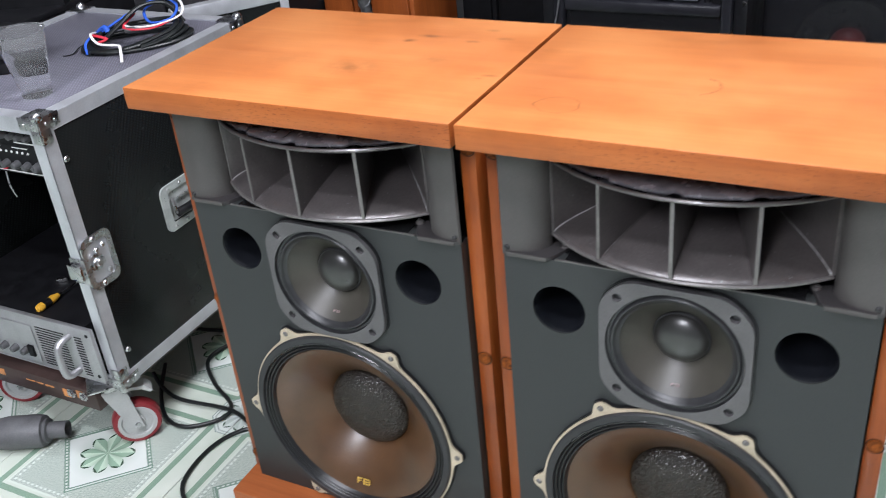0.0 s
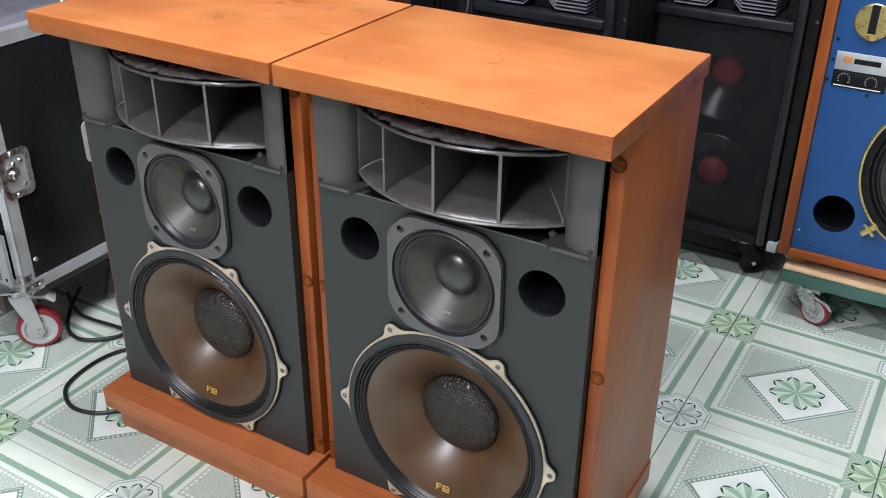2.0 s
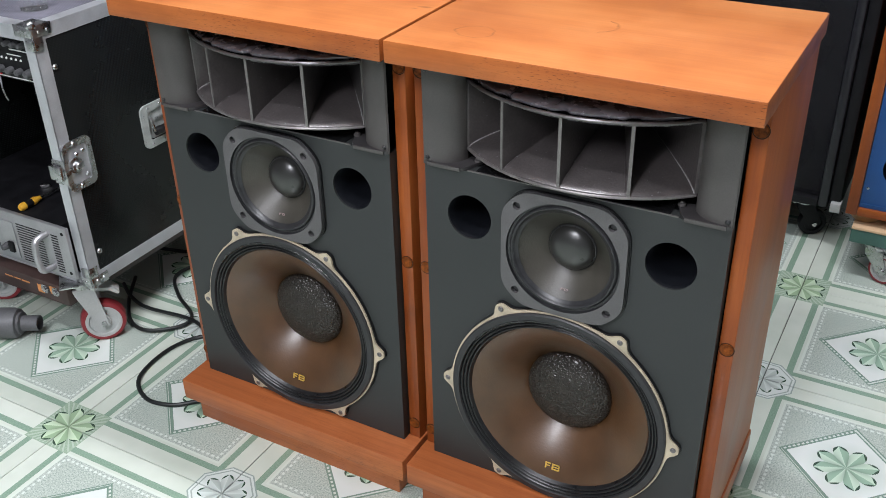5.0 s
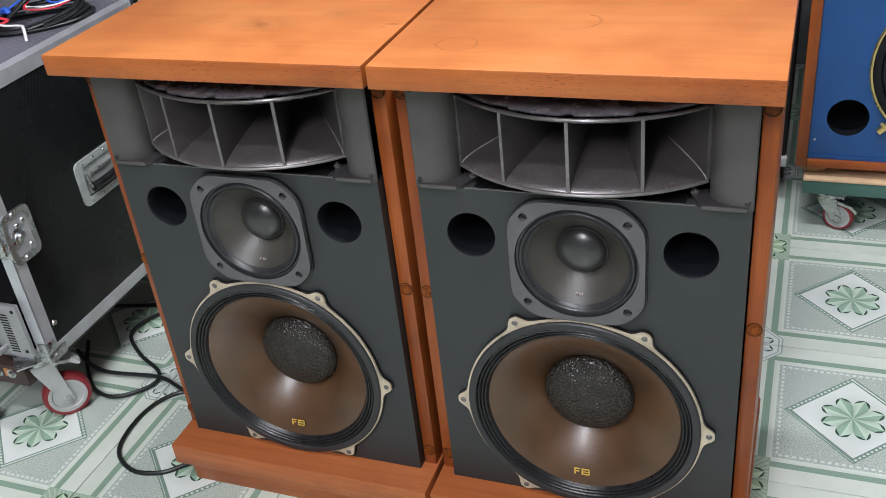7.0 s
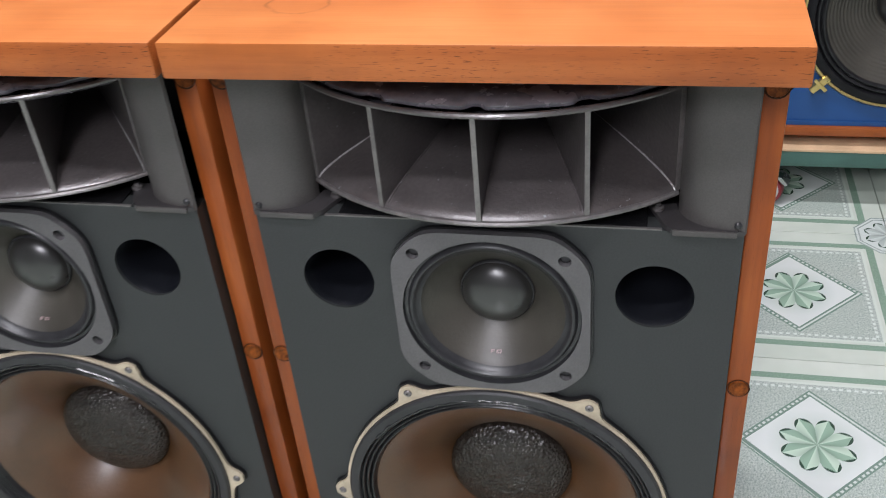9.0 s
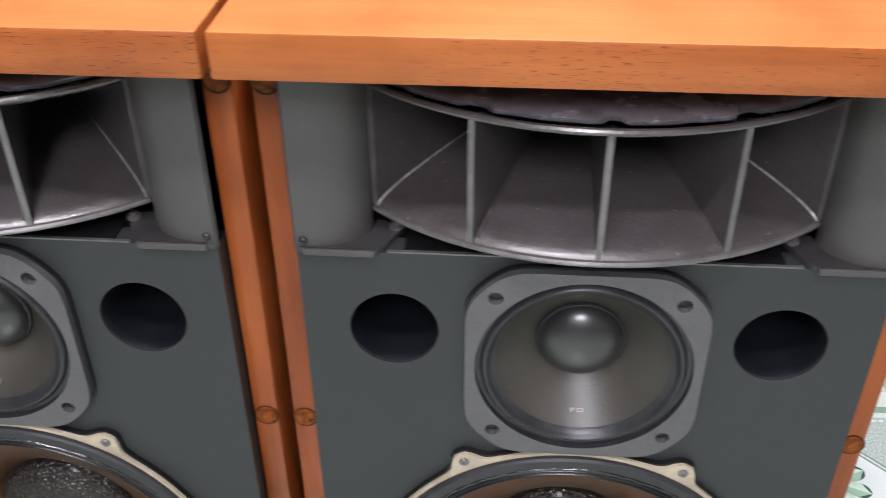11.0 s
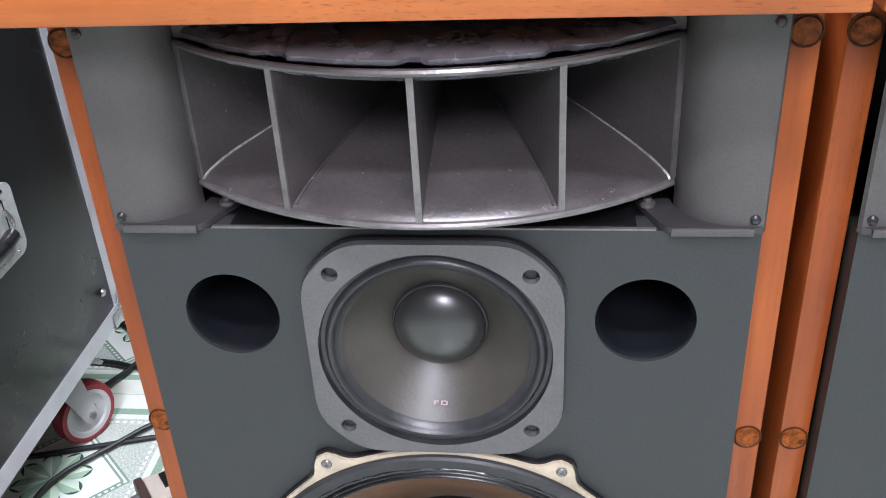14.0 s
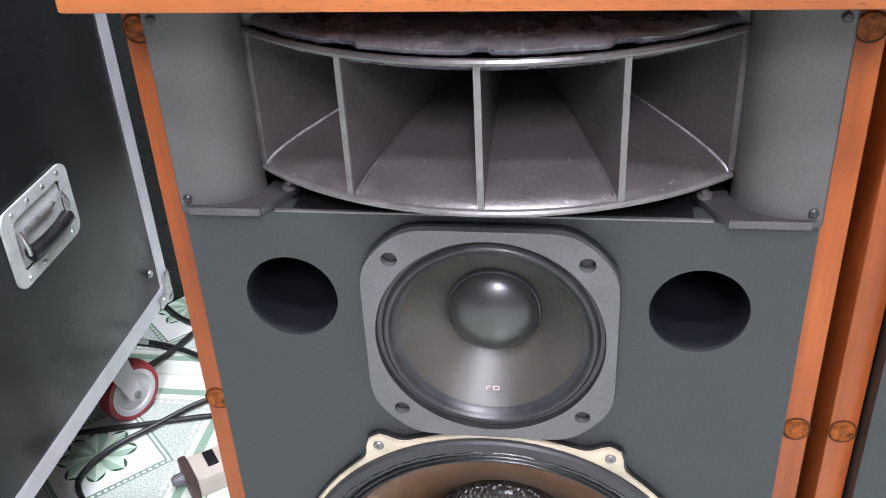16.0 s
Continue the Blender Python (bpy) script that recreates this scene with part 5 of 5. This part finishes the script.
for x in (-0.29, 0.29):
    for y in (0.04, 0.36):
        part("foot", moved(lathe([(0, 0.0), (0.030, 0.0), (0.034, 0.006), (0.034, 0.018), (0.028, 0.025), (0, 0.025)], 28), pose(x, y, 0.1455, 90)), M_BROWNFEET, blue, "varnished round wooden foot")

dolly = thing("dolly", (0.369, 2.1, 0), "green plywood dolly with castors under the blue loudspeaker", "dolly")
part("deck", box(-0.310, 0.34, -0.022, 0.44, 0.104, 0.139, 0.001), M_GREEN, dolly, "green painted board edge")
part("deck_top", box(-0.310, 0.34, -0.024, 0.44, 0.1392, 0.1452, 0.001), M_PLY, dolly, "pale plywood top")
for x, y, a in ((-0.246, 0.012, -18), (0.27, 0.03, 130), (-0.235, 0.38, 20), (0.27, 0.38, 160)):
    castor(dolly, x, y, 0.1038, 0.037, a, M_RED, M_STEEL, 0.024)


# ---- black loudspeakers behind ----
def black_speaker(x, y, deep):
    s = thing("black_loudspeaker", (x, y, 0), "tall black loudspeaker with folded-plate horn lens and red-capped woofers behind cloth", "loudspeaker", "black loudspeakers")
    h, z0, z1 = 0.225, 0.115, 1.18
    for sx in (-1, 1):
        part("side_panel", box(sx * (h - 0.029), sx * h, 0.012, deep, z0, z1, 0.006), M_SCREEN, s, "black side panel")
        part("bezel", box(sx * 0.1715, sx * 0.1955, 0.0, 0.060, z0 + 0.0005, z1 - 0.0005, 0.008), M_BEZEL, s, "rounded satin black bezel")
    part("top_panel", box(-0.171, 0.171, 0.002, deep, z1 - 0.03, z1, 0.004), M_SCREEN, s)
    part("bottom_panel", box(-0.171, 0.171, 0.002, deep, z0, z0 + 0.022, 0.004), M_SCREEN, s)
    part("back_panel", box(-0.1955, 0.1955, deep - 0.02, deep, z0 + 0.023, z1 - 0.031), M_BLACK, s)
    part("shelf", box(-0.171, 0.171, 0.006, deep - 0.025, 0.668, 0.692, 0.005), M_BEZEL, s, "satin black shelf under the lens")
    part("driver_board", plate([(-0.171, z0 + 0.024), (0.171, z0 + 0.024), (0.171, 0.666), (-0.171, 0.666)], [ring2d(0.02, 0.53, 0.105), ring2d(0.02, 0.262, 0.105)], 1, 0.045, 0.060), M_BLACK, s)
    for z in (0.53, 0.262):
        wf = part("woofer_cone", moved(lathe([(0.115, 0.043), (0.112, 0.040), (0.100, 0.046), (0.034, 0.078), (0.03, 0.080)], 48), Matrix.Translation((0.02, 0, z))), M_TAR, s)
        part("red_cap", moved(lathe([(0.040, 0.076)] + [(0.039 * math.cos(radians(a)), 0.074 - 0.022 * math.sin(radians(a))) for a in range(0, 91, 10)], 32), Matrix.Translation((0.02, 0, z))), M_REDCAP, wf, "dull red dust cap")
    part("grille", box(-0.170, 0.170, 0.018, 0.0195, z0 + 0.026, 0.665), M_GRILLE, s, "black grille cloth")
    for sx in (-1, 1):
        part("bay_frame", box(sx * 0.148, sx * 0.1705, 0.020, 0.10, 0.6925, z1 - 0.0315, 0.004), M_SCREEN, s)
        part("bay_knob", moved(lathe([(0, 0.0), (0.008, 0.0), (0.008, 0.012), (0, 0.014)], 14), pose(sx * 0.138, 0.035, 0.6922, 90)), M_SCREEN, s)
    part("bay_back", box(-0.171, 0.171, 0.16, 0.17, 0.6925, z1 - 0.0315), M_BLACK, s)
    lens = new("horn_lens")
    lens.parent = s
    tagged(lens, "blue-grey folded-plate acoustic lens")
    for k in range(12):
        z = 0.7015 + 0.0086 * k
        fold = [(0.014 * i, 0.056 * (0.5 + 0.5 * math.cos(math.pi * min(1.0, abs(0.014 * i) / 0.042)))) for i in range(-4, 5)]
        up = [(-0.121, z)] + [(a, z + b) for a, b in fold] + [(0.121, z)]
        dn = [(a, b - 0.0026) for a, b in reversed(up)]
        part("plate", plate(up + dn, [], 1, 0.018, 0.135), M_LENS, lens)
    part("throat", box(-0.0225, 0.0225, 0.040, 0.158, 0.6925, 0.7385, 0.004), M_SCREEN, lens)
    for sx in (-1, 1):
        for px in (0.060, 0.112):
            part("rod", box(sx * px, sx * (px + 0.004), 0.060, 0.064, 0.6925, 0.797), M_SCREEN, lens)
        part("screw", moved(lathe([(0, -0.002), (0.004, -0.0015), (0.005, 0.0005)], 12), Matrix.Translation((sx * 0.216, 0.012, 0.699))), M_STEEL, s)
        part("corner_cap", box(sx * (h - 0.022), sx * (h + 0.003), -0.004, 0.03, z0 - 0.004, z0 + 0.020, 0.002), M_WHITEP, s, "pale corner cap")
        for cy in (0.06, deep - 0.06):
            castor(s, sx * (h - 0.09), cy, z0 - 0.0005, 0.036, 30, M_SCREEN, M_SCREEN, 0.024, False)
    return s


black_speaker(-0.212, 2.2, 0.44)
black_speaker(-0.590, 1.982, 0.205)


# ---- cabinets standing behind on the left ----
def tall_box(name, x0, x1, y0, depth, z1, mat, label, cat):
    s = thing(name, ((x0 + x1) / 2, y0, 0), label, cat)
    w = (x1 - x0) / 2
    part("body", box(-w, w, 0.012, depth, 0, z1, 0.004), M_SCREEN if mat is M_CLOTH else mat, s)
    part("front", box(-w + 0.012, w - 0.012, 0.0, 0.0118, 0.03, z1 - 0.015, 0.003), mat, s)
    return s


tall_box("black_cabinet", -1.150, -0.992, 2.47, 0.4, 1.1, M_MATT, "narrow black loudspeaker cabinet standing by the wall", "loudspeaker")
tall_box("black_cabinet", -1.264, -1.156, 2.47, 0.4, 1.1, M_MATT, "narrow matt black cabinet standing by the wall", "cabinet")
oc = tall_box("orange_cabinet", -1.406, -1.272, 2.20, 0.262, 1.1, M_WOOD_Z, "orange wooden loudspeaker cabinet with two black connector plates", "loudspeaker")
for z in (0.647, 0.730):
    cp = part("connector_plate", box(-0.034, 0.018, -0.004, -0.0003, z - 0.026, z + 0.026, 0.002), M_SCREEN, oc, "black connector plate")
    part("socket", moved(lathe([(0.0195, 0.0), (0.0195, -0.004), (0.0150, -0.004), (0.0140, -0.001), (0, -0.001)], 20), Matrix.Translation((-0.008, -0.0042, z))), M_BLACK, cp)
    part("latch_tab", box(-0.013, -0.003, -0.0095, -0.0044, z + 0.012, z + 0.019, 0.001), M_HEATGUN, cp)
    for dx in (-0.021, 0.021):
        part("plate_screw", moved(lathe([(0, -0.0022), (0.003, -0.0015), (0.003, 0)], 8), Matrix.Translation((-0.008 + dx, -0.0041, z - 0.021))), M_STEEL, cp)
tall_box("orange_cabinet", -1.560, -1.448, 2.20, 0.42, 1.1, M_WOOD_Z, "plain orange wooden cabinet standing by the wall", "cabinet")
tall_box("cloth_front_loudspeaker", -1.940, -1.566, 2.00, 0.40, 1.1, M_CLOTH, "dark loudspeaker with a grey cloth front", "loudspeaker")
tall_box("cloth_front_loudspeaker", -2.396, -1.946, 2.00, 0.40, 1.1, M_CLOTH, "dark loudspeaker with a grey cloth front", "loudspeaker")
solid("hanging_wire", sweep([(-0.800, 1.960, 0.003), (-0.795, 1.968, 0.30), (-0.787, 1.972, 0.58), (-0.770, 1.974, 0.68), (-0.760, 1.974, 0.80), (-0.768, 1.975, 1.19), (-0.768, 2.02, 1.184)], 0.0022, 8), M_HEATGUN, "thin grey wire hanging down a black cabinet", "cable")
hose = thing("grey_hose", (0, 0, 0), "bent grey ribbed hose wedged between the orange cabinets", "hose")
bend = [(-1.428, 2.30, 0.016), (-1.428, 2.27, 0.10), (-1.428, 2.25, 0.45), (-1.426, 2.215, 0.57), (-1.425, 2.190, 0.640), (-1.427, 2.205, 0.700), (-1.429, 2.26, 0.735), (-1.430, 2.34, 0.70), (-1.430, 2.39, 0.45), (-1.430, 2.40, 0.016)]
part("tube", sweep(bend, 0.0155, 14, smooth=8), M_HEATGUN, hose)
for k in range(9):
    a = radians(-62 + 20 * k)
    part("rib", moved(lathe([(0.0150, -0.003), (0.0185, -0.002), (0.0185, 0.002), (0.0150, 0.003)], 16), pose(-1.426, 2.262 - 0.070 * math.cos(a), 0.645 + 0.085 * math.sin(a), 90 - math.degrees(a))), M_HEATGUN, hose)

# ---- tubes ----
def tube_lamp(ll, lb, m, label):
    t = thing("tube_lamp", (0, 0, 0), label, "lamp", "tube lamps")
    t.matrix_basis = m
    part("housing", box(-ll / 2 - 0.02, ll / 2 + 0.02, -lb / 2, lb / 2, -0.035, 0.0, 0.006), M_WALL, t)
    for dy in ((-0.14, 0.0, 0.14) if lb > 0.2 else (0.0,)):
        part("tube", moved(lathe([(0, -ll / 2), (0.014, -ll / 2), (0.014, ll / 2), (0, ll / 2)], 20), pose(0, dy, -0.050, 0, 0, 90)), M_TUBE, t, "glowing tube")


for lx, ly, ll, lb, lw, turn in LAMPS:
    tube_lamp(ll, lb, pose(lx, ly, CEIL, 0, 0, turn), "white ceiling tube lamp, switched on")


# ---- floor tiles, piece by piece ----
tile_bm = box(-0.1991, 0.1991, -0.1991, 0.1991, -0.008, 0.0, 0.0007, seg=1)
tile_mesh = mesh_of("floor_tile", tile_bm, M_TILE)
for i in range(-9, 5):
    for j in range(-11, 4):
        ob = new("floor_tile", tile_mesh)
        ob.parent = slab
        ob.matrix_basis = pose(-0.016 + 0.4 * i + 0.2, 1.59 + 0.4 * j + 0.2, 0, 0, 0, 0 if (i + j) % 2 == 0 else 90)
